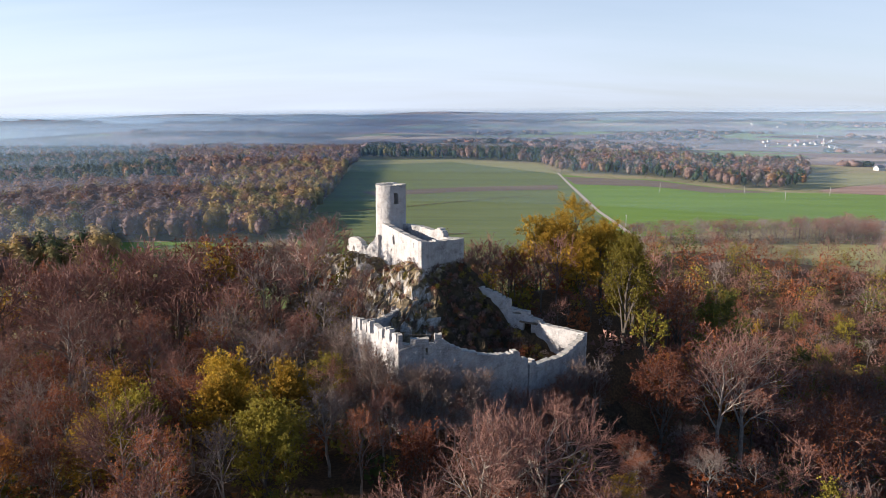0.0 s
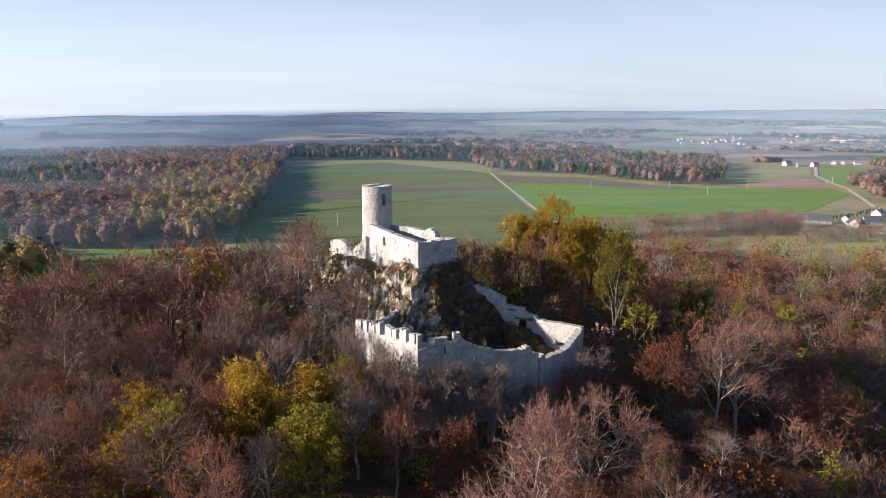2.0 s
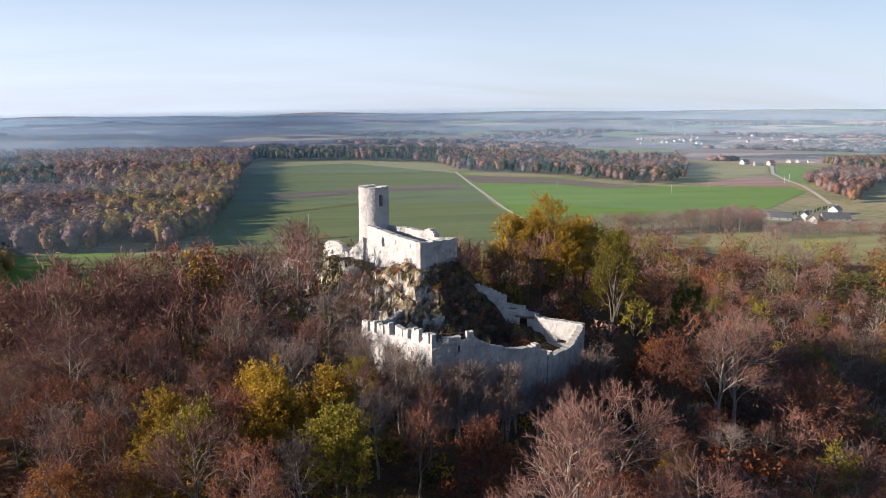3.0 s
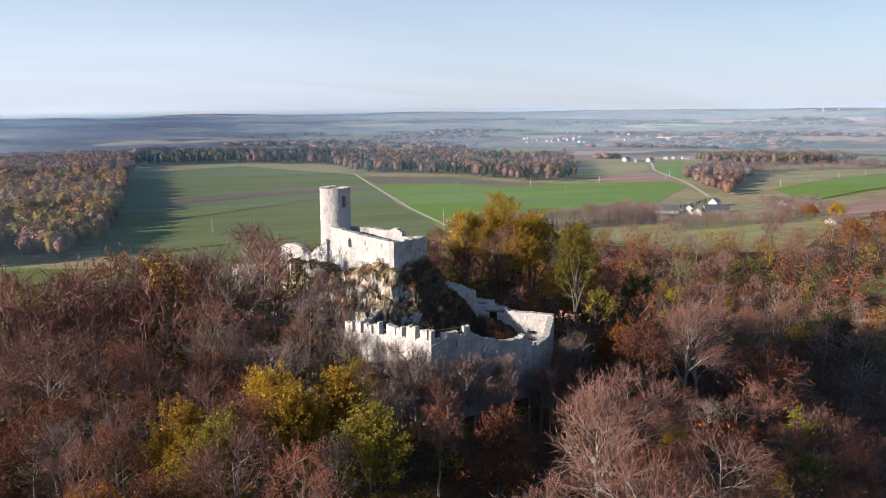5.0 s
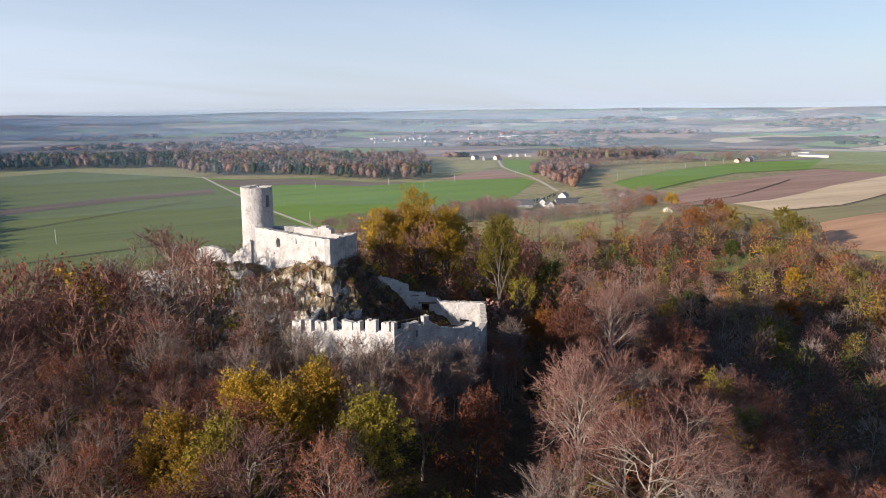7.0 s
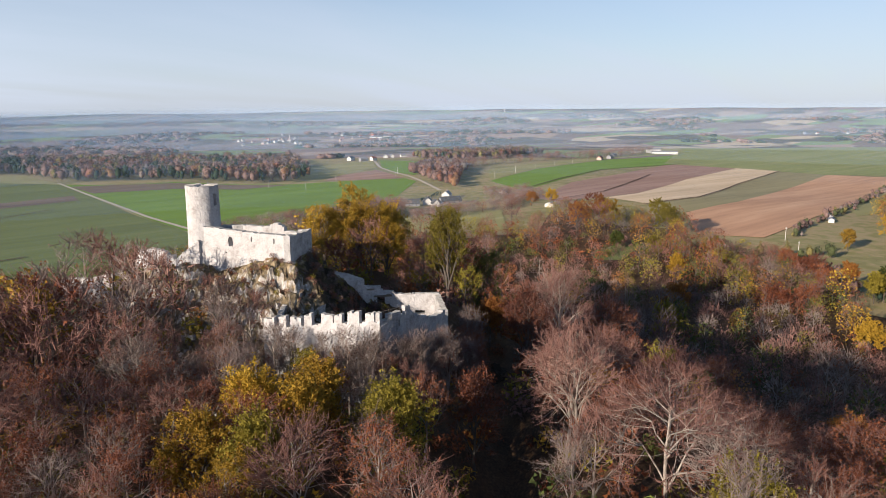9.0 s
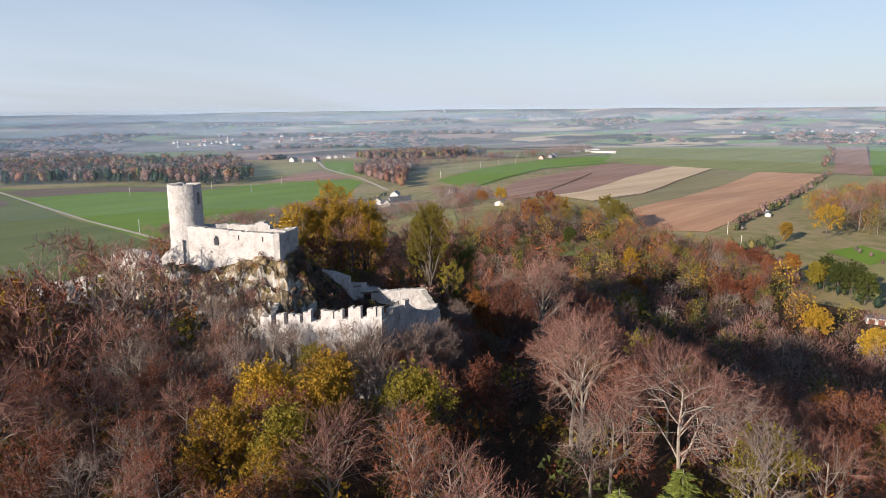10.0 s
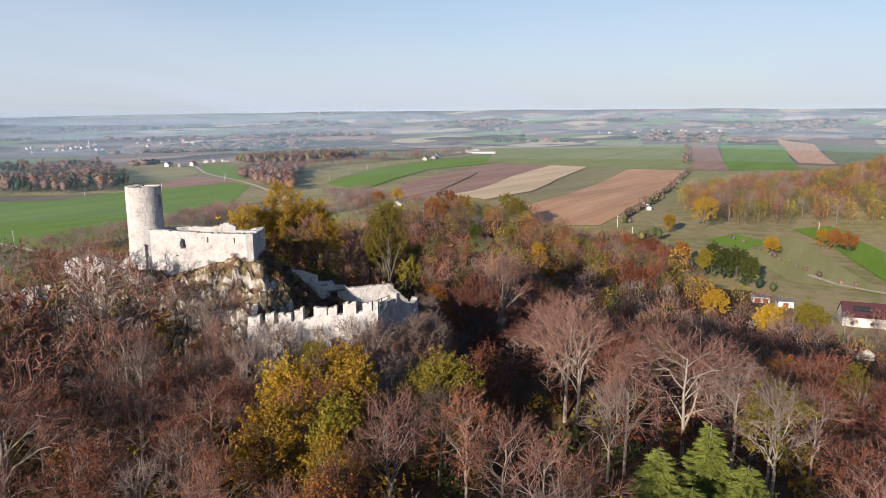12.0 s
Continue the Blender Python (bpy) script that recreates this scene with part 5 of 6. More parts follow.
for i in things:
    x, y = float(hx[i]), float(hy[i])
    k = kind_at(x, y, g)
    z = ground_at(x, y)
    s = min(float(g.uniform(0.68, 1.0)), (tallest(x, y) + float(g.uniform(-1.5, 1.5)) - z) / HREF)
    w = max(s, 0.55) * float(g.uniform(0.92, 1.12))
    c = copy_thing(PROTO[k, int(g.integers(3))], pose(x, y, z))
    c.matrix_basis = pose(x, y, z, 0, 0, float(g.uniform(0, 360))) @ Matrix.Diagonal((w, w, s, 1))
# thin saplings at the foot of the walls
wall_foot = [(-17, 131), (-14, 122), (-10, 113), (-7, 105), (0, 103), (8, 104), (15, 106), (22, 110), (28, 116), (34, 124)]
for (ax, ay), (bx, by) in zip(wall_foot, wall_foot[1:]):
    for t in np.arange(0, 1, 0.17):
        x, y = float(ax + (bx - ax) * t + g.normal(0, 1.1)), float(ay + (by - ay) * t + g.normal(0, 1.1))
        z = ground_at(x, y)
        s = float(np.clip((float(np.interp(x, [-16, -7, 6, 14], [56.4, 59.2, 58.2, 54.5])) + g.normal(0, 1.6) - z) / HREF, 0.25, 0.85))
        kind = str(g.choice(["sapling", "beech", "russet"], p=[0.72, 0.14, 0.14]))
        w = s * (1.15 if kind == "sapling" else 0.72)
        c = copy_thing(PROTO[kind, int(g.integers(3))], pose(x, y, z))
        c.matrix_basis = pose(x, y, z, 0, 0, float(g.uniform(0, 360))) @ Matrix.Diagonal((w, w, s if kind == "sapling" else s * 0.78, 1))
items = []
for i in rest:
    x, y = float(hx[i]), float(hy[i])
    z = ground_at(x, y)
    s = min(float(g.uniform(0.8, 1.12)) * (1.2 if x < -20 and y > 135 else 1.0), (tallest(x, y) - z) / HREF)
    items.append(((kind_at(x, y, g), int(g.integers(3))), x, y, z, max(s, 0.4), float(g.uniform(0, 6.28))))
join_far("woodland", "autumn wood of bare and coloured trees behind the castle", items, MIDS, MATS_FAR)
for i, (k, x, y, h, w, tw, label) in enumerate(HEROES):
    spec = SPECS[k]
    sh = tree_shape(3000 + i, h, h * spec[3] * w, tw, int(spec[1] * (1.0 if k in ("beech", "grey") else 1.7)), spec[2], limbs=12, subs=7, clear=0.24 if k in ("beech", "grey") else 0.07, twig_len=1.2, twig_w=0.06, up=0.35)
    e = tree_thing("tree", sh, M[spec[6] if k in ("beech", "grey") else "bark_far"], M["beech" if k == "grey" else spec[4]], M[spec[5]], label)
    e.location = (x, y, ground_at(x, y))
for i, (x, y, h) in enumerate(SPRUCES):
    c = copy_thing(PROTO["spruce", i % 2], pose(x, y, ground_at(x, y)))
    c.matrix_basis = pose(x, y, ground_at(x, y), 0, 0, 70 * i) @ Matrix.Diagonal((1.0, 1.0, h / HREF, 1))
# undergrowth of the hill: low shrubs, yellow and green
bx, by, g = spread_points(HILL, 6.2, 12)
ok = ~hull(bx, by) & (gully(bx, by) > 4.0)
SHRUBS = {}
for v in range(4):
    u = g.normal(size=(84, 3))
    u *= (g.random(84) ** 0.4 / np.linalg.norm(u, axis=1))[:, None]
    sv = leaves(u * np.array([1.7, 1.7, 1.5]) + np.array([0, 0, 1.2]), 0.37 * (0.6 + 0.8 * g.random(84)), g)
    for k in ("olive", "yellow", "green", "russet", "orange", "beech", "grey"):
        SHRUBS[k, v] = [(FINE[k], sv)]
shade_mix = [0.06, 0.02, 0.06, 0.40, 0.02, 0.30, 0.14]
sunny_mix = [0.30, 0.20, 0.14, 0.22, 0.14, 0.0, 0.0]
items = [((str(g.choice(["olive", "yellow", "green", "russet", "orange", "beech", "grey"], p=shade_mix if x > 18 and y < 150 else sunny_mix)), int(g.integers(4))), float(x), float(y), ground_at(x, y), float(g.uniform(0.7, 2.1)), float(g.uniform(0, 6.28))) for x, y in zip(bx[ok], by[ok])]
join_far("undergrowth", "low shrubs and saplings with late leaves", items, SHRUBS, MATS_FAR)
# dry scrub on the crag
items = []
for x, y in zip(g.uniform(-16, 28, 2300), g.uniform(114, 160, 2300)):
    z = rock_height(x, y)
    if not inside(KEEP_POLY, np.float64(x), np.float64(y)) and inside([(-15, 158), (-11, 133), (4, 131), (18, 116), (30, 129), (12, 143), (10, 149), (2, 160)], np.float64(x), np.float64(y)):
        items.append(((str(g.choice(["olive", "russet", "beech", "grey"], p=[0.2, 0.12, 0.28, 0.40])), int(g.integers(4))), float(x), float(y), z - 0.15, float(g.uniform(0.14, 0.42) + 0.014 * max(0.0, x)), float(g.uniform(0, 6.28))))
join_far("scrub", "dry scrub and grass tufts on the crag", items, SHRUBS, MATS_FAR)
for ob in [o for o in PROTO.values()]:
    for o in (*ob.children_recursive, ob):
        bpy.data.objects.remove(o)


# open ground inside the woods of the valley: a small meadow, and the gardens
CLEARINGS = [[(262, 236), (300, 230), (338, 252), (332, 276), (292, 280), (268, 262)], [(236, 100), (226, 60), (240, 20), (300, 10), (300, 110)], [(345, 490), (450, 470), (520, 560), (480, 600), (390, 600)]]


def wood(name, label, poly, spacing, seed, mix, shapes, scale=(0.75, 1.15)):
    x, y, g = spread_points(poly, spacing, seed)
    for clear in CLEARINGS:
        open_ground = inside(clear, x, y)
        x, y = x[~open_ground], y[~open_ground]
    z = height(x, y)
    names, weights = list(mix), np.array(list(mix.values()), float)
    ks = g.choice(names, len(x), p=weights / weights.sum())
    items = [((str(k), int(g.integers(3))), float(a), float(b), float(c), float(g.uniform(*scale)), float(g.uniform(0, 6.28))) for k, a, b, c in zip(ks, x, y, z)]
    if items:
        join_far(name, label, items, shapes, MATS_FAR)


BARE = {"grey": 5, "beech": 5, "russet": 1.5, "orange": 0.5, "yellow": 0.6, "olive": 0.9}
# the great wood beyond the valley
wood("forest", "golden larches and birches at the forest's edge", [(-112, 1150), (-99, 793), (-97, 584), (-117, 512), (-175, 540), (-230, 720), (-240, 950)], 10.5, 21, {"yellow": 5.5, "orange": 2.2, "olive": 2.5, "beech": 2, "russet": 0.8}, EDGES, (0.75, 1.2))
wood("forest", "mauve beech wood at the forest's edge", [(-175, 540), (-160, 497), (-212, 501), (-271, 522), (-330, 566), (-430, 660), (-440, 780), (-240, 800)], 11, 31, {"beech": 7, "russet": 2.6, "orange": 1.6, "olive": 0.6, "yellow": 0.4}, EDGES, (0.9, 1.2))
wood("forest", "golden birches and willows beside the clearing", [(-330, 562), (-268, 516), (-222, 496), (-192, 445), (-197, 388), (-222, 356), (-290, 380), (-420, 480), (-430, 650)], 10, 34, {"yellow": 5, "olive": 3, "orange": 0.8, "beech": 1.5, "green": 1}, EDGES, (0.7, 1.1))
wood("forest", "broad autumn forest with dark pines", [(-112, 1302), (-112, 1150), (-240, 950), (-240, 800), (-276, 800), (-325, 966), (-460, 1310), (-720, 1800), (-136, 1640)], 16.5, 32, {"beech": 6, "russet": 2, "orange": 1.6, "pine": 1.5, "olive": 0.8, "yellow": 0.6}, FARS, (1.0, 1.4))
wood("forest", "dark pine forest with some autumn trees", [(-1100, 2200), (-720, 1800), (-460, 1310), (-325, 966), (-276, 800), (-440, 780), (-430, 660), (-600, 700), (-1000, 1200)], 15, 22, {"pine": 9, "beech": 1.0, "orange": 0.5, "olive": 0.6}, FARS, (0.85, 1.2))
wood("forest", "dark belt of conifers along the fields", [(-122, 1440), (71, 1418), (225, 1290), (330, 1500), (200, 1640), (-119, 1800)], 15, 23, {"beech": 1.5, "pine": 8, "olive": 0.5, "grey": 0.8}, FARS, (0.95, 1.4))
wood("forest", "mixed brown wood beside the wheat field", [(225, 1290), (219, 1094), (342, 1005), (382, 899), (439, 854), (488, 870), (612, 1085), (700, 1260), (302, 1650), (200, 1640), (330, 1500)], 15, 43, {"beech": 4.5, "russet": 1.2, "pine": 4.5, "orange": 0.5, "olive": 1, "grey": 1}, FARS, (0.8, 1.25))
wood("grove", "orange and bare grove beside the village road", [(640, 830), (560, 650), (720, 790), (830, 890), (866, 1009), (700, 900)], 12, 24, {"orange": 1.2, "russet": 2, "beech": 6, "grey": 1}, EDGES, (0.6, 0.95))
wood("tree_row", "row of bare trees along a meadow", [(718, 803), (873, 894), (1099, 896), (1328, 871), (1500, 900), (1500, 940), (1090, 930), (860, 925), (700, 820)], 13, 25, {"beech": 4, "grey": 3, "russet": 1}, THINS, (0.7, 1.0))
wood("grove", "brown grove on a low rise", [(900, 1050), (1000, 1010), (1240, 1040), (1260, 1160), (950, 1180)], 11, 26, {"beech": 4, "russet": 1.5, "olive": 2, "pine": 1}, FARS)
wood("valley_trees", "bare and yellow trees of the valley below the hill", [(98, 150), (105, 90), (95, 20), (160, -12), (180, 90), (205, 150), (190, 200), (135, 140)], 11.5, 27, {"grey": 3, "beech": 5, "olive": 0.6, "orange": 0.4, "green": 1.5}, LOWS, (0.65, 1.0))
wood("valley_trees", "bare and russet trees on the foot of the hill", [(72, 150), (98, 150), (135, 140), (190, 200), (175, 285), (130, 300), (60, 225), (70, 180)], 9.4, 38, {"grey": 1.5, "beech": 5, "russet": 3, "olive": 0.8, "yellow": 0.3, "green": 1.2}, MIDS, (0.5, 0.8))
wood("valley_trees", "bare and yellow trees of the valley floor", [(175, -12), (190, -20), (230, 35), (205, 80), (240, 150), (230, 260), (175, 285), (190, 200), (205, 150), (180, 90)], 9.5, 37, BARE, LOWS, (0.4, 0.7))
wood("valley_trees", "bare and coloured copses of the valley", [(240, 150), (275, 112), (300, 115), (330, 205), (360, 225), (405, 262), (380, 300), (430, 400), (330, 330), (270, 360), (230, 420), (180, 470), (60, 400), (60, 225), (130, 300), (230, 260)], 14, 33, {"grey": 1.5, "beech": 4, "russet": 4, "orange": 1.2, "yellow": 1.0, "olive": 2.5, "green": 1.5}, THINS, (0.65, 1.1))
wood("valley_trees", "bushy autumn trees between the hill and the gardens", [(205, 80), (240, 150), (290, 215), (360, 228), (345, 165), (305, 118), (272, 92), (240, 84), (222, 60)], 10.5, 39, {"russet": 2.2, "beech": 4, "grey": 2, "olive": 2.5, "yellow": 1.0, "green": 1.4}, LOWS, (0.5, 0.85))
scrub_x, scrub_y, g = spread_points([(75, 150), (105, 90), (100, 20), (180, -10), (215, 60), (240, 84), (300, 118), (345, 190), (330, 330), (230, 400), (120, 330), (62, 225)], 9.0, 58)
SHRUBS_VALLEY = {(k, v): [(FINE[k], SHRUBS["olive", v][0][1])] for k in ("beech", "russet", "olive", "grey", "green") for v in range(4)}
items = [((str(g.choice(["beech", "russet", "olive", "grey", "green"], p=[0.42, 0.14, 0.12, 0.24, 0.08])), int(g.integers(4))), float(x), float(y), float(height(x, y)), float(g.uniform(0.8, 1.9)), float(g.uniform(0, 6.28))) for x, y in zip(scrub_x, scrub_y)]
join_far("undergrowth", "brown thicket of the valley below the hill", items, SHRUBS_VALLEY, MATS_FAR)
wood("valley_trees", "bare trees round the farm", [(300, 440), (420, 440), (540, 490), (610, 570), (560, 600), (470, 520), (400, 530), (330, 480)], 7.5, 28, {"grey": 5, "beech": 4, "russet": 1}, THINS, (0.4, 0.6))
wood("valley_trees", "bare trees at the foot of the wheat field", [(150, 480), (280, 490), (330, 480), (400, 530), (395, 565), (330, 545), (200, 505), (150, 510)], 8.0, 29, {"grey": 5, "beech": 4, "russet": 0.5}, THINS, (0.65, 0.92))
wood("hill_wood", "colourful wood on the slope above the gardens", [(590, 186), (485, 139), (512, 81), (540, 18), (550, -130), (800, -180), (900, 60), (840, 160)], 12.5, 30, {"orange": 0.9, "yellow": 1.5, "olive": 2.6, "beech": 5, "russet": 1.8, "grey": 2.0, "green": 1.2}, LOWS, (0.85, 1.2))
g = np.random.default_rng(55)
CANOPY = {}
for v in range(4):
    for k in ("beech", "russet", "pine", "grey"):
        CANOPY[k, v] = [(SLOT[k], *mass(g, 15.0, 12.0, 1, 1, rough=0.35)), (SLOT[k], shell(g, 17.0, 13.0, 22, 4.5))]
items = []
n = 17000
rr, aa = np.sqrt(g.uniform(1500**2, 4150**2, n)), g.uniform(radians(-15), radians(125), n)
xx, yy = -40 + rr * np.cos(aa), 60 + rr * np.sin(aa)
clump = np.sin(xx / 260 + 1.1 * np.sin(yy / 340)) * np.sin(yy / 150 + 0.9 * np.sin(xx / 300)) + 0.35 * np.sin(xx / 90 + yy / 70)
for x, y, c in zip(xx, yy, clump):
    if c > 0.42 and (math.hypot(x, y) > 2500 or y > 0.9 * x):
        items.append(((str(g.choice(["beech", "russet", "pine", "grey"], p=[0.36, 0.06, 0.30, 0.28])), int(g.integers(4))), float(x), float(y), ground_at(x, y) - 2, float(g.uniform(0.6, 1.3)), float(g.uniform(0, 6.28))))
join_far("far_woods", "distant brown woods and copses of the plain", items, CANOPY, MATS_FAR)

# ---- hedges, shrubs, single trees of the valley ----
def single_tree(k, v, x, y, h, label, wide=1.0):
    """A tree of the valley that stands out by itself."""
    e = tagged(new("tree"), label, "tree")
    e.location = (x, y, float(height(np.float64(x), np.float64(y))))
    spec = SPECS[k]
    V, F, tv, lv = tree_shape(9000 + v, h, h * spec[3] * wide, 900 if spec[1] > 2000 else 2000, int(spec[1] * 1.3), spec[2] * 1.9, limbs=12, subs=4, clear=0.2 if spec[1] < 2000 else 0.06, twig_len=1.4, twig_w=0.11, fine=False)
    child("trunk", np_mesh("trunk", V, F, [M["bark_far"]]), e)
    cv = np.vstack([tv, lv])
    idx = np.r_[np.zeros(len(tv) // 3, int), np.ones(len(lv) // 3, int)]
    child("crown", np_mesh("crown", cv, tri_faces(len(cv)), [M[spec[4]], M[spec[5]]], idx), e)


for k, v, x, y, h, wide, label in (
    ("yellow", 1, 451, 136, 24, 1.5, "golden weeping tree below the coloured wood"),
    ("yellow", 2, 419, 154, 13, 0.9, "slim golden tree in the gardens"),
    ("yellow", 3, 375, 81, 11, 1.2, "small golden tree in a meadow"),
    ("orange", 4, 412, 40, 13, 1.1, "orange birch beside the green meadow"),
    ("orange", 5, 420, 48, 13, 1.0, "orange birch beside the green meadow"),
    ("yellow", 6, 430, 56, 11, 1.0, "yellow birch beside the green meadow"),
    ("yellow", 7, 196, 62, 15, 1.4, "broad yellow tree in front of the houses"),
    ("yellow", 8, 214, 86, 13, 1.3, "golden tree above the garages"),
    ("olive", 9, 206, 48, 14, 1.6, "yellow green willow in front of the houses"),
    ("green", 10, 292, 89, 18, 1.0, "dark green tree beside the gardens"),
    ("green", 11, 298, 96, 15, 1.0, "dark green tree beside the gardens"),
    ("olive", 12, 325, 198, 12, 1.2, "bright green bushy tree in the valley"),
    ("olive", 13, 336, 206, 12, 1.2, "bright green bushy tree in the valley"),
    ("olive", 14, 316, 190, 10, 1.3, "bright green bushy tree in the valley"),
    ("green", 15, 311, 257, 11, 1.2, "green bushy tree in the valley"),
    ("yellow", 16, 470, 430, 14, 1.4, "round orange yellow tree at the field's edge"),
    ("orange", 17, 452, 440, 13, 1.3, "round orange tree at the field's edge"),
    ("orange", 18, 330, 300, 26, 1.25, "large orange brown tree in the valley"),
    ("yellow", 19, 352, 290, 25, 1.25, "large golden tree in the valley"),
    ("olive", 20, 372, 262, 26, 1.25, "tall round olive tree in the valley"),
    ("olive", 21, 362, 250, 23, 1.25, "tall round olive tree in the valley"),
    ("beech", 22, 340, 290, 25, 1.25, "round bare beech in the valley"),
    ("russet", 23, 345, 312, 23, 1.25, "rusty brown beech in the valley"),
    ("russet", 24, 385, 325, 23, 1.25, "rusty brown beech in the valley"),
    ("orange", 25, 375, 312, 22, 1.25, "large orange brown tree in the valley"),
    ("beech", 26, 336, 366, 21, 1.25, "round bare beech in the valley"),
    ("olive", 27, 300, 225, 14, 1.3, "yellowish bushy tree in the valley"),
    ("yellow", 28, 262, 190, 14, 1.1, "bright yellow tree in the valley"),
    ("russet", 29, 240, 130, 15, 1.4, "rusty brown beech in the valley"),
    ("russet", 30, 252, 122, 14, 1.4, "rusty brown beech in the valley"),
    ("green", 31, 190, 190, 15, 1.3, "dark green round tree in the valley"),
    ("olive", 32, 178, 150, 14, 1.3, "yellowish green round tree in the valley"),
    ("orange", 33, 215, 165, 12, 1.3, "small orange tree in the valley"),
    ("green", 34, 286, 82, 15, 1.1, "dark green tree beside the gardens"),
    ("green", 35, 301, 103, 17, 0.9, "dark green tree beside the gardens"),
    ("olive", 36, 296, 106, 14, 1.0, "tree with thinning olive leaves beside the gardens"),
    ("russet", 37, 300, 138, 17, 1.2, "rusty brown beech in the valley"),
    ("russet", 38, 311, 152, 16, 1.2, "rusty brown beech in the valley"),
    ("beech", 39, 322, 140, 14, 1.3, "round bare beech in the valley"),
    ("orange", 40, 308, 121, 15, 0.8, "slim orange brown tree in the valley"),
    ("beech", 41, 326, 162, 15, 1.3, "round bare beech in the valley"),
    ("russet", 42, 284, 124, 15, 1.2, "rusty brown beech in the valley"),
):
    single_tree(k, v, x, y, h, label, wide)


def hedge(points, width, spacing, seed, mix, scale, label):
    g = np.random.default_rng(seed)
    items = []
    names, w = list(mix), np.array(list(mix.values()), float)
    for (xa, ya), (xb, yb) in zip(points, points[1:]):
        n = int(math.hypot(xb - xa, yb - ya) / spacing)
        for i in range(n):
            t = (i + g.random()) / n
            x, y = xa + (xb - xa) * t + g.normal(0, width), ya + (yb - ya) * t + g.normal(0, width)
            items.append(((str(g.choice(names, p=w / w.sum())), int(g.integers(3))), x, y, float(height(np.float64(x), np.float64(y))) - 0.5, float(g.uniform(*scale)), float(g.uniform(0, 6.28))))
    join_far("hedge", label, items, FARS, MATS_FAR)


hedge([(1144, 290), (900, 255), (700, 226), (560, 208), (479, 200), (430, 192)], 2.5, 4, 41, {"beech": 3, "green": 2, "olive": 1, "grey": 2}, (0.18, 0.4), "scrubby hedge along the orange field")
hedge([(2047, 485), (1500, 370), (1214, 308)], 6, 120, 42, {"beech": 1}, (0.6, 0.9), "a few lone trees on a field boundary")
hedge([(430, 115), (397, 95), (356, 68), (322, 46), (311, 20)], 2.0, 7, 45, {"beech": 3, "olive": 1, "grey": 2, "russet": 1}, (0.12, 0.26), "low brown scrub along a garden strip")
hedge([(345, 190), (360, 176), (372, 160), (400, 150)], 3.0, 6, 46, {"green": 3, "olive": 3}, (0.35, 0.6), "row of green bushy trees below the fields")
hedge([(280, 76), (294, 90), (305, 108)], 4.0, 2.6, 47, {"green": 3, "pine": 2, "olive": 1}, (0.25, 0.48), "dark thicket round the trees beside the gardens")
hedge([(296, 116), (318, 130), (334, 148), (345, 168)], 6.0, 2.6, 48, {"russet": 3, "beech": 4, "olive": 1}, (0.28, 0.55), "brown bushy thicket along the meadow")
hedge([(412, 592), (470, 612), (520, 640)], 1.5, 2.5, 44, {"pine": 1}, (0.15, 0.28), "clipped dark conifer hedge behind the farm")

# ---- houses ----
PAINT = {
    "white": surface("white_render", [(0.3, (0.46, 0.45, 0.42)), (0.7, (0.60, 0.59, 0.57))], 0.4, 6, 0.4, 0.1, 0.02, 0.8),
    "pink": surface("pale_brick", [(0.3, (0.42, 0.30, 0.25)), (0.7, (0.52, 0.40, 0.34))], 0.4, 6, 0.4, 0.1, 0.02, 0.8),
    "grey": surface("grey_roofing", [(0.3, (0.16, 0.16, 0.17)), (0.7, (0.26, 0.26, 0.27))], 0.4, 6, 0.4, 0.2, 0.03, 0.6),
    "palegrey": surface("pale_roofing", [(0.3, (0.18, 0.18, 0.19)), (0.7, (0.27, 0.27, 0.29))], 0.4, 6, 0.4, 0.2, 0.03, 0.5),
    "slate": surface("slate_roofing", [(0.3, (0.055, 0.055, 0.06)), (0.7, (0.10, 0.10, 0.105))], 0.4, 6, 0.4, 0.2, 0.03, 0.7),
    "maroon": surface("maroon_roofing", [(0.3, (0.055, 0.022, 0.028)), (0.7, (0.085, 0.034, 0.040))], 0.5, 6, 0.4, 0.3, 0.03, 0.55),
    "red": surface("red_tiles", [(0.3, (0.26, 0.075, 0.05)), (0.7, (0.36, 0.12, 0.08))], 0.5, 6, 0.4, 0.3, 0.03, 0.7),
    "brown": surface("brown_door_paint", [(0.3, (0.16, 0.055, 0.035)), (0.7, (0.22, 0.08, 0.05))], 1.0, 6, 0.4, 0.1, 0.01, 0.5),
    "dark": surface("window_glass", [(0.3, (0.02, 0.022, 0.025)), (0.7, (0.035, 0.04, 0.045))], 1.0, 6, 0.4, 0.0, 0.01, 0.15),
}


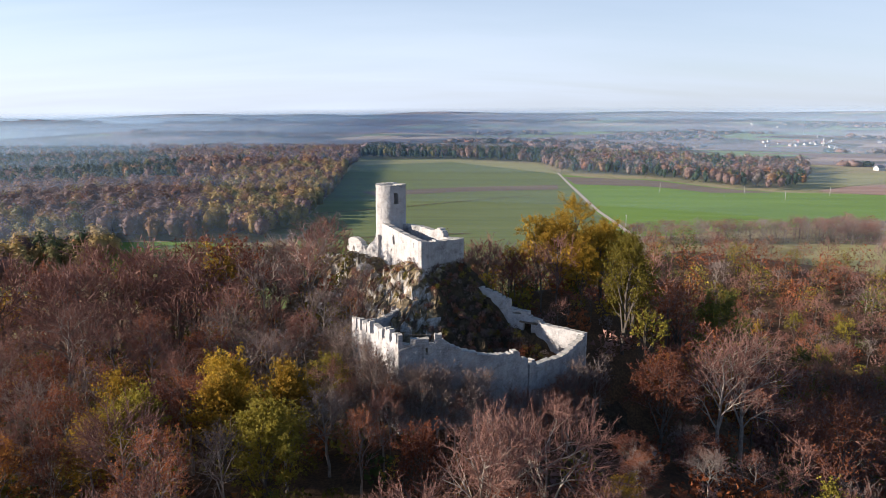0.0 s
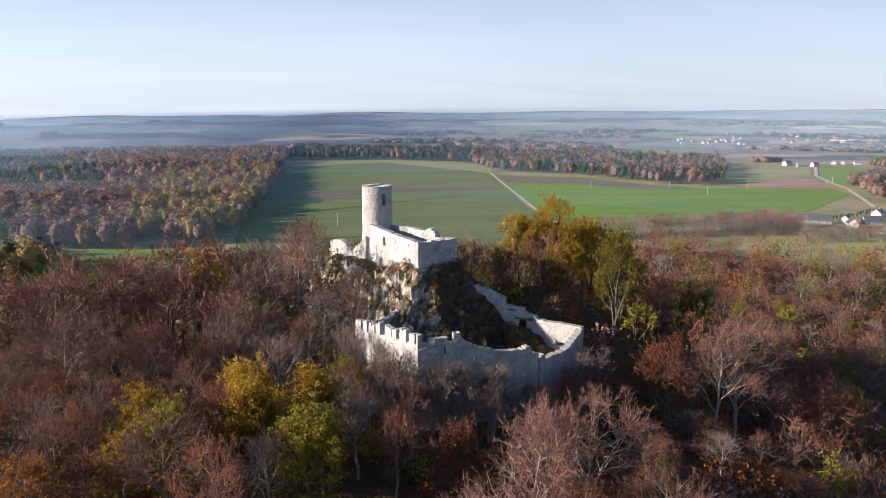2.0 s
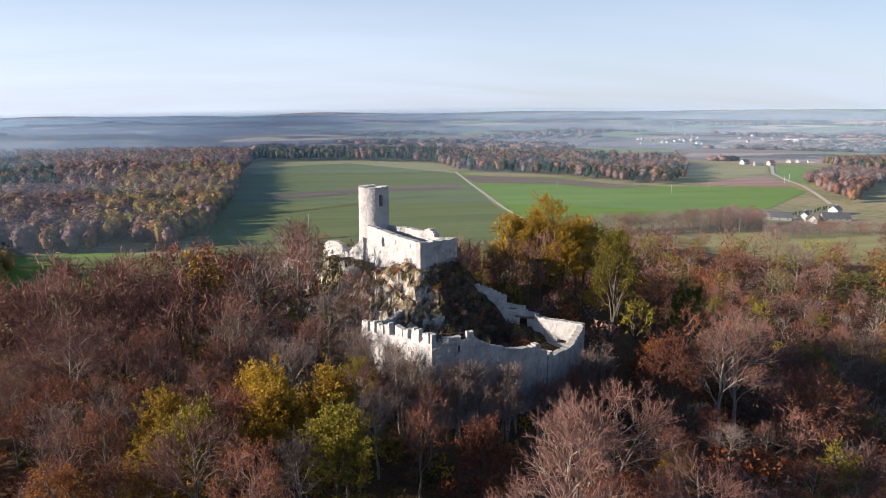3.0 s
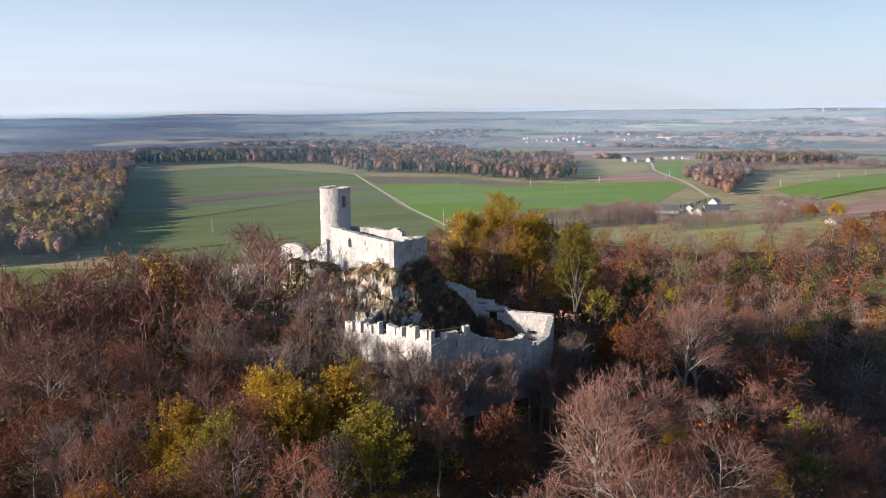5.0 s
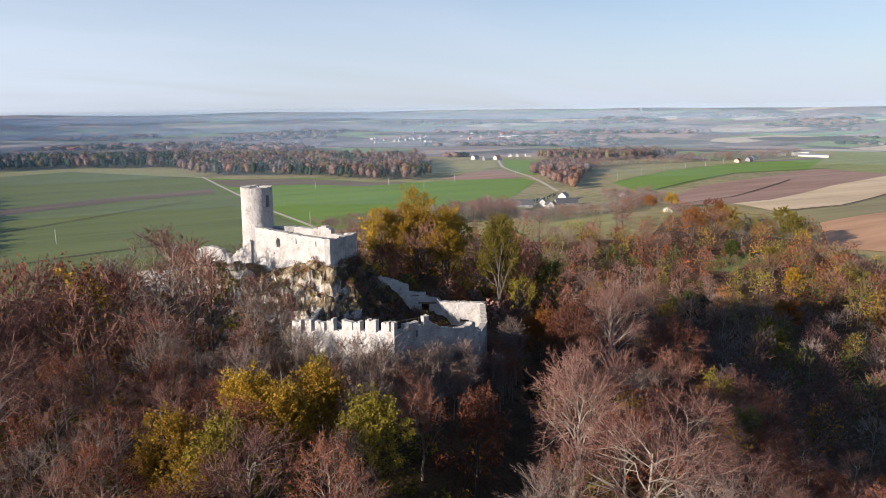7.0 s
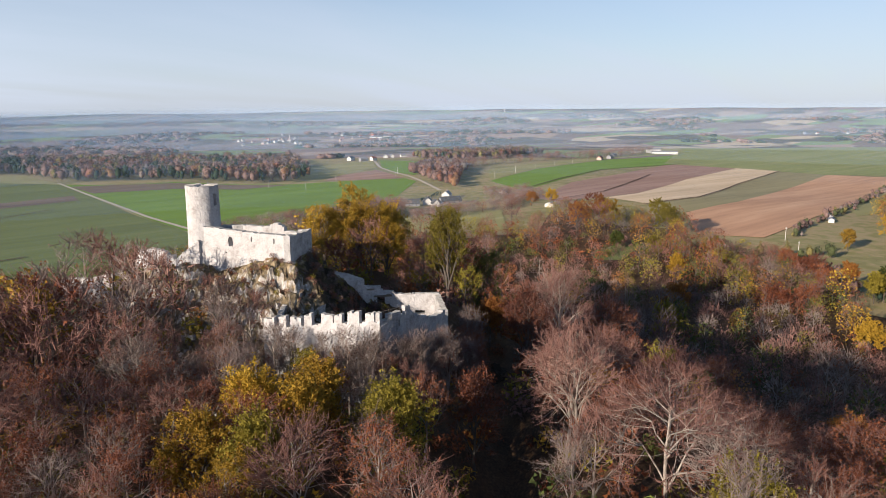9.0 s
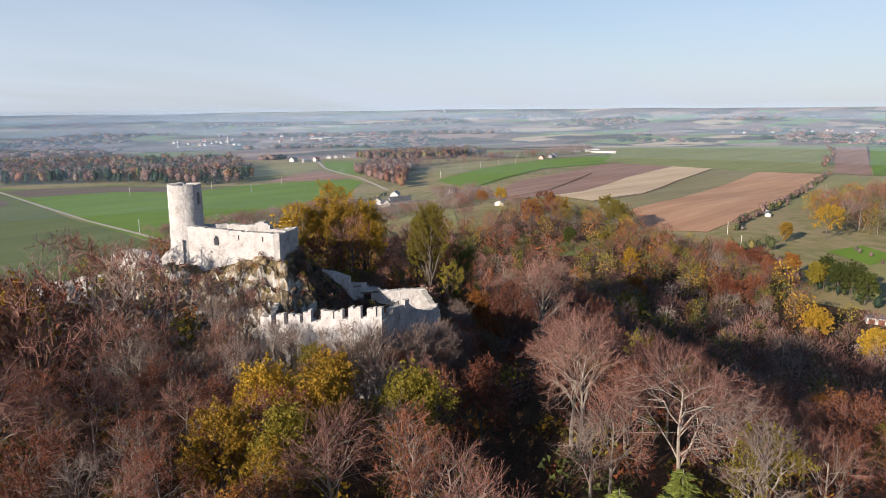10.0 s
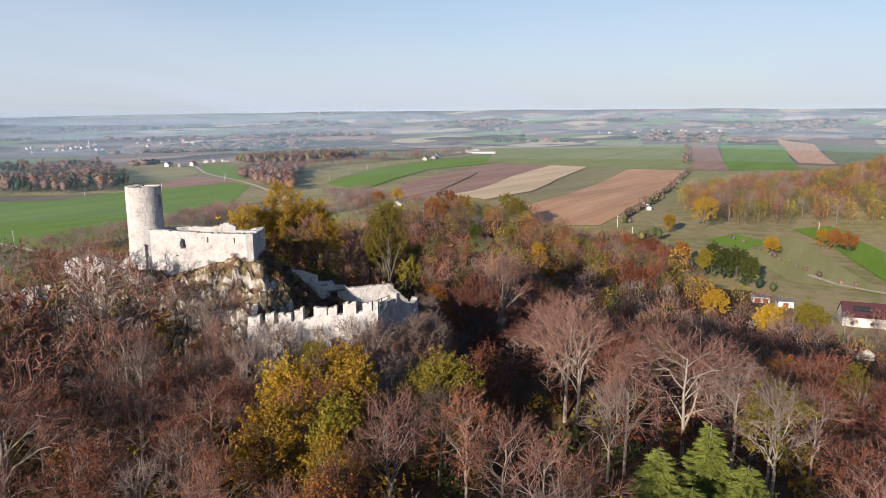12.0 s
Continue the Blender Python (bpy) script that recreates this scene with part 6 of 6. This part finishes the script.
def house(x, y, length, width, eaves, ridge, turn, wall, roof, label, category="house", windows=0, chimney=False, z=None, group=""):
    """A gabled house: walls, roof with eaves, windows and a chimney; length along its ridge."""
    e = tagged(new("house"), label, category, group)
    gz = float(height(np.float64(x), np.float64(y))) if z is None else z
    e.matrix_world = pose(x, y, gz, 0, 0, turn)
    a, b = length / 2, width / 2
    bm = bmesh.new()
    prof = [(-b, -1.5), (b, -1.5), (b, eaves), (0, ridge), (-b, eaves)]
    ends = [[bm.verts.new((s * a, py, pz)) for py, pz in prof] for s in (-1, 1)]
    bm.faces.new(ends[0][::-1])
    bm.faces.new(ends[1])
    for i in range(5):
        j = (i + 1) % 5
        bm.faces.new((ends[0][i], ends[0][j], ends[1][j], ends[1][i]))
    part("walls", bm, PAINT[wall], e)
    bm = bmesh.new()
    o, t = 0.5, 0.28
    k = (ridge - eaves) / b
    prof = [(-b - o, eaves - o * k + 0.02), (0, ridge + 0.02), (b + o, eaves - o * k + 0.02), (b + o, eaves - o * k + t), (0, ridge + t + 0.1), (-b - o, eaves - o * k + t)]
    ends = [[bm.verts.new((s * (a + 0.4), py, pz)) for py, pz in prof] for s in (-1, 1)]
    for q in ends:
        bm.faces.new((q[0], q[1], q[4], q[5]))
        bm.faces.new((q[1], q[2], q[3], q[4]))
    for i in range(6):
        j = (i + 1) % 6
        bm.faces.new((ends[0][i], ends[0][j], ends[1][j], ends[1][i]))
    bmesh.ops.recalc_face_normals(bm, faces=bm.faces[:])
    part("roof", bm, PAINT[roof], e)
    for i in range(windows):
        for s in (-1, 1):
            wx = -a + length * (i + 0.5) / windows
            bm = bmesh.new()
            boxes(bm, wx - 0.7, s * b - 0.04, 0.9, wx + 0.7, s * b + 0.04, 2.4)
            win = part("window", bm, PAINT["palegrey"], e)
            bm = bmesh.new()
            for q in (-1, 1):
                boxes(bm, wx + q * 0.31 - 0.27, s * b - 0.07, 1.0, wx + q * 0.31 + 0.27, s * b + 0.07, 2.3)
            part("pane", bm, PAINT["dark"], win, "dark window pane")
    if chimney:
        bm = bmesh.new()
        boxes(bm, a * 0.3 - 0.4, -0.4, ridge - 1, a * 0.3 + 0.4, 0.4, ridge + 1.3)
        part("chimney", bm, PAINT["pink"], e)
    return e


house(412, 578, 28, 11, 3.2, 7.6, -38, "palegrey", "slate", "long grey barn with a dark slate gable roof", "barn", 4)
house(438, 572, 16, 10, 4.0, 8.4, 48, "white", "slate", "white farmhouse with a dark slate gable roof", "house", 3, True)
house(466, 566, 24, 11, 3.2, 7.4, -20, "palegrey", "slate", "grey farm building with a dark slate roof", "barn", 4)
house(498, 604, 12, 9, 5.5, 9.0, 30, "white", "palegrey", "white house with a pale grey roof behind the farm", "house", 2, True)
house(424, 545, 10, 8, 4.0, 8.0, 60, "white", "slate", "white cottage with a dark slate roof", "house", 2)
house(565, 574, 10, 8, 3.2, 5.5, 20, "white", "palegrey", "small white house behind orange trees", "house", 2)
house(452, 415, 14, 9, 2.6, 4.6, 10, "white", "palegrey", "low house with a pale metal roof among trees", "house", 2)
house(798, 1193, 16, 10, 5, 9, 20, "white", "grey", "white village house with a grey roof", "house", 3)
house(797, 1150, 16, 10, 5, 9, -10, "palegrey", "palegrey", "grey village house beside the road", "house", 3)
house(830, 1160, 12, 9, 5, 9, 10, "white", "red", "village house with a red roof", "house", 3)
house(916, 1225, 11, 8, 3.4, 7, 60, "white", "palegrey", "white gabled village house", "house", 3)
house(932, 1222, 11, 8, 3.4, 7, 60, "white", "palegrey", "white gabled village house", "house", 3)
house(960, 1216, 13, 8, 3.4, 6.5, -20, "white", "grey", "white village house with a grey roof", "house", 3)
house(1183, 848, 15, 10, 4, 8, 20, "pink", "red", "pinkish village house with a red roof", "house", 3)
house(1240, 860, 15, 10, 4, 8, 10, "palegrey", "grey", "grey village house beside the tree row", "house", 3)
house(1300, 890, 18, 11, 4, 8, 10, "white", "palegrey", "white village house beside the tree row", "house", 3)
house(1492, 870, 60, 16, 5, 7.5, -60, "white", "palegrey", "long white farm hall", "barn", 8)
house(1500, 905, 34, 18, 9, 12, -60, "white", "palegrey", "tall white farm hall", "barn", 4)
house(1470, 935, 22, 12, 5, 8, -40, "white", "grey", "white farm building with a grey roof", "barn", 3)
house(524, 197, 10, 4, 2.4, 3.4, 20, "white", "palegrey", "small white caravan-like hut beside the hedge", "hut", 2)
house(541, 204, 9, 4, 2.4, 3.4, 25, "white", "palegrey", "small white hut beside the hedge", "hut", 2)
big = house(246, 24, 30, 11, 4.6, 9.4, -78, "white", "maroon", "white house with a broad maroon roof and a roof panel", "house", 4, True)
bm = bmesh.new()
for i in range(4):
    for j in range(2):
        boxes(bm, -11.0 + i * 1.7, -3.9 + j * 1.2, 0, -9.4 + i * 1.7, -2.8 + j * 1.2, 0.06)
bmesh.ops.transform(bm, matrix=Matrix.Translation((0, 0, 9.85)) @ Matrix.Shear("XY", 4, (0, 0)) , verts=bm.verts[:])
for v in bm.verts:
    v.co.z += v.co.y * (9.4 - 4.6) / 5.5
part("roof_panel", bm, PAINT["dark"], big, "dark glossy roof panel")
house(207, 12, 16, 10, 4.5, 8.0, -70, "white", "maroon", "white house with a maroon roof among bare trees", "house", 3)
house(196, 30, 8, 6, 2.6, 4.6, 20, "white", "maroon", "small white outbuilding with a maroon roof", "house", 1)


def garage(x, y, length, depth, turn, doors, label):
    e = tagged(new("garage"), label, "garage")
    e.matrix_world = pose(x, y, float(height(np.float64(x), np.float64(y))), 0, 0, turn)
    bm = bmesh.new()
    boxes(bm, -length / 2, -depth / 2, -1, length / 2, depth / 2, 2.7)
    part("walls", bm, PAINT["white"], e)
    bm = bmesh.new()
    boxes(bm, -length / 2 - 0.25, -depth / 2 - 0.25, 2.7, length / 2 + 0.25, depth / 2 + 0.25, 2.95)
    part("roof", bm, PAINT["grey"], e)
    for i in range(doors):
        u = -length / 2 + length * (i + 0.5) / doors
        bm = bmesh.new()
        boxes(bm, u - 1.2, -depth / 2 - 0.06, 0.0, u + 1.2, -depth / 2 + 0.04, 2.2)
        part("door", bm, PAINT["brown"], e, "reddish brown garage door")


garage(260, 73, 7.5, 5.5, -72, 2, "white flat-roofed double garage with brown doors")
garage(257, 62, 7.0, 5.0, -72, 1, "white flat-roofed garage with a brown door")

# the far town: white houses in loose clusters
g = np.random.default_rng(77)
for cx, cy, sx, sy, n in ((1200, 2240, 60, 60, 9), (1480, 2180, 110, 90, 14), (1580, 2020, 60, 60, 8), (1260, 2240, 60, 90, 8), (1426, 3167, 200, 100, 9), (1570, 3950, 200, 60, 7), (3226, 3100, 170, 60, 8), (2875, 910, 120, 50, 7), (3034, 666, 90, 50, 6), (393, 2240, 50, 20, 4)):
    for i in range(n):
        x, y = float(cx + g.normal(0, sx)), float(cy + g.normal(0, sy))
        roof = str(g.choice(["grey", "red", "palegrey", "palegrey"]))
        house(x, y, float(g.uniform(8, 14)), float(g.uniform(7, 10)), float(g.uniform(3, 5)), float(g.uniform(6, 9)), float(g.uniform(0, 180)), str(g.choice(["white", "pink", "palegrey", "white"])), roof, "distant pale house of the valley town", "house", 0, group="houses of the far town")
house(1545, 2045, 44, 20, 9, 11, -40, "white", "palegrey", "large white hall in the far town", "hall")
house(1600, 2060, 30, 16, 7, 9, -40, "white", "palegrey", "white hall in the far town", "hall")

def chimney_stack(x, y, h):
    """A slim works chimney with a darker rim."""
    e = tagged(new("works_chimney"), "tall pale works chimney in the far town", "chimney")
    e.location = (x, y, float(height(np.float64(x), np.float64(y))))
    for name, z0, z1, r0, r1, m in (("shaft", -1, h, 1.5, 0.95, "white"), ("rim", h - 1.2, h + 0.15, 1.15, 1.15, "grey")):
        bm = bmesh.new()
        bmesh.ops.create_cone(bm, cap_ends=True, segments=12, radius1=r0, radius2=r1, depth=z1 - z0, matrix=Matrix.Translation((0, 0, (z0 + z1) / 2)))
        part(name, bm, PAINT[m], e)


chimney_stack(1265, 2174, 27)

# ---- poles ----
M["concrete"] = surface("pole_concrete", [(0.3, (0.42, 0.40, 0.37)), (0.7, (0.58, 0.56, 0.52))], 1.0, 5, 0.4, 0.1, 0.02)


def pole(x, y, h, turn, bar=True):
    """A concrete pole with a cross-arm and insulators."""
    e = tagged(new("utility_pole"), "pale concrete utility pole standing in a field", "pole", "utility poles")
    e.matrix_world = pose(x, y, float(height(np.float64(x), np.float64(y))), 0, 0, turn)
    bm = bmesh.new()
    bmesh.ops.create_cone(bm, cap_ends=True, segments=8, radius1=0.26, radius2=0.16, depth=h + 1, matrix=Matrix.Translation((0, 0, h / 2 - 0.5)))
    part("shaft", bm, M["concrete"], e)
    if bar:
        bm = bmesh.new()
        boxes(bm, -0.9, -0.07, h - 0.75, 0.9, 0.07, h - 0.6)
        part("cross_arm", bm, M["concrete"], e)
        for u in (-0.8, 0, 0.8):
            bm = bmesh.new()
            bmesh.ops.create_cone(bm, cap_ends=True, segments=6, radius1=0.07, radius2=0.05, depth=0.3, matrix=Matrix.Translation((u, 0, h - 0.45 if u else h + 0.15)))
            part("insulator", bm, PAINT["white"], e)


for i, (x, y, h) in enumerate(((-19, 582, 11), (290, 832, 10), (385, 814, 10), (480, 800, 10), (406, 760, 10), (169, 560, 11), (693, 704, 10), (780, 737, 10), (875, 772, 10), (960, 796, 10), (1028, 806, 10), (1113, 830, 10), (470, 60, 11), (376, 169, 9), (417, 192, 9), (640, 860, 10), (610, 830, 10))):
    pole(x, y, h, 40 + 30 * math.sin(i), True)

# ---- far valley's haze, painted on thin bluish see-through sheets, one behind another ----
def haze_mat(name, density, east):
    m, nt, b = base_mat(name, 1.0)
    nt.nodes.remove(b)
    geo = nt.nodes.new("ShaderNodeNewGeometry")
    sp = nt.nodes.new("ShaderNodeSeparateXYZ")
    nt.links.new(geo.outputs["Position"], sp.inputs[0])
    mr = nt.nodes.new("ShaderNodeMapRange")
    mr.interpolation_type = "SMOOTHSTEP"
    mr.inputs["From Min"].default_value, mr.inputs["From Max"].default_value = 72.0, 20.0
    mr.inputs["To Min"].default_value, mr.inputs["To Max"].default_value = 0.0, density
    rise = nt.nodes.new("ShaderNodeMath")   # the haze tint follows the ground, which climbs eastward
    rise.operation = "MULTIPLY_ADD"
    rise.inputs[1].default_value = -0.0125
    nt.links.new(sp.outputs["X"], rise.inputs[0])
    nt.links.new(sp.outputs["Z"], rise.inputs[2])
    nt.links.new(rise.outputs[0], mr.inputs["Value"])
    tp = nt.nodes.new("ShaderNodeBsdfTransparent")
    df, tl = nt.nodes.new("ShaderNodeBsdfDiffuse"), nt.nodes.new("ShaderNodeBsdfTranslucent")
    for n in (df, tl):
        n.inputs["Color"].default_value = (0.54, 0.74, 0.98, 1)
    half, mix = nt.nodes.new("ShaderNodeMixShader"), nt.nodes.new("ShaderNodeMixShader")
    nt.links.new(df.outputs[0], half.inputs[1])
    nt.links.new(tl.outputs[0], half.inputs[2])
    # haze tint stronger sunward over the wooded plain, weaker over the dry fields
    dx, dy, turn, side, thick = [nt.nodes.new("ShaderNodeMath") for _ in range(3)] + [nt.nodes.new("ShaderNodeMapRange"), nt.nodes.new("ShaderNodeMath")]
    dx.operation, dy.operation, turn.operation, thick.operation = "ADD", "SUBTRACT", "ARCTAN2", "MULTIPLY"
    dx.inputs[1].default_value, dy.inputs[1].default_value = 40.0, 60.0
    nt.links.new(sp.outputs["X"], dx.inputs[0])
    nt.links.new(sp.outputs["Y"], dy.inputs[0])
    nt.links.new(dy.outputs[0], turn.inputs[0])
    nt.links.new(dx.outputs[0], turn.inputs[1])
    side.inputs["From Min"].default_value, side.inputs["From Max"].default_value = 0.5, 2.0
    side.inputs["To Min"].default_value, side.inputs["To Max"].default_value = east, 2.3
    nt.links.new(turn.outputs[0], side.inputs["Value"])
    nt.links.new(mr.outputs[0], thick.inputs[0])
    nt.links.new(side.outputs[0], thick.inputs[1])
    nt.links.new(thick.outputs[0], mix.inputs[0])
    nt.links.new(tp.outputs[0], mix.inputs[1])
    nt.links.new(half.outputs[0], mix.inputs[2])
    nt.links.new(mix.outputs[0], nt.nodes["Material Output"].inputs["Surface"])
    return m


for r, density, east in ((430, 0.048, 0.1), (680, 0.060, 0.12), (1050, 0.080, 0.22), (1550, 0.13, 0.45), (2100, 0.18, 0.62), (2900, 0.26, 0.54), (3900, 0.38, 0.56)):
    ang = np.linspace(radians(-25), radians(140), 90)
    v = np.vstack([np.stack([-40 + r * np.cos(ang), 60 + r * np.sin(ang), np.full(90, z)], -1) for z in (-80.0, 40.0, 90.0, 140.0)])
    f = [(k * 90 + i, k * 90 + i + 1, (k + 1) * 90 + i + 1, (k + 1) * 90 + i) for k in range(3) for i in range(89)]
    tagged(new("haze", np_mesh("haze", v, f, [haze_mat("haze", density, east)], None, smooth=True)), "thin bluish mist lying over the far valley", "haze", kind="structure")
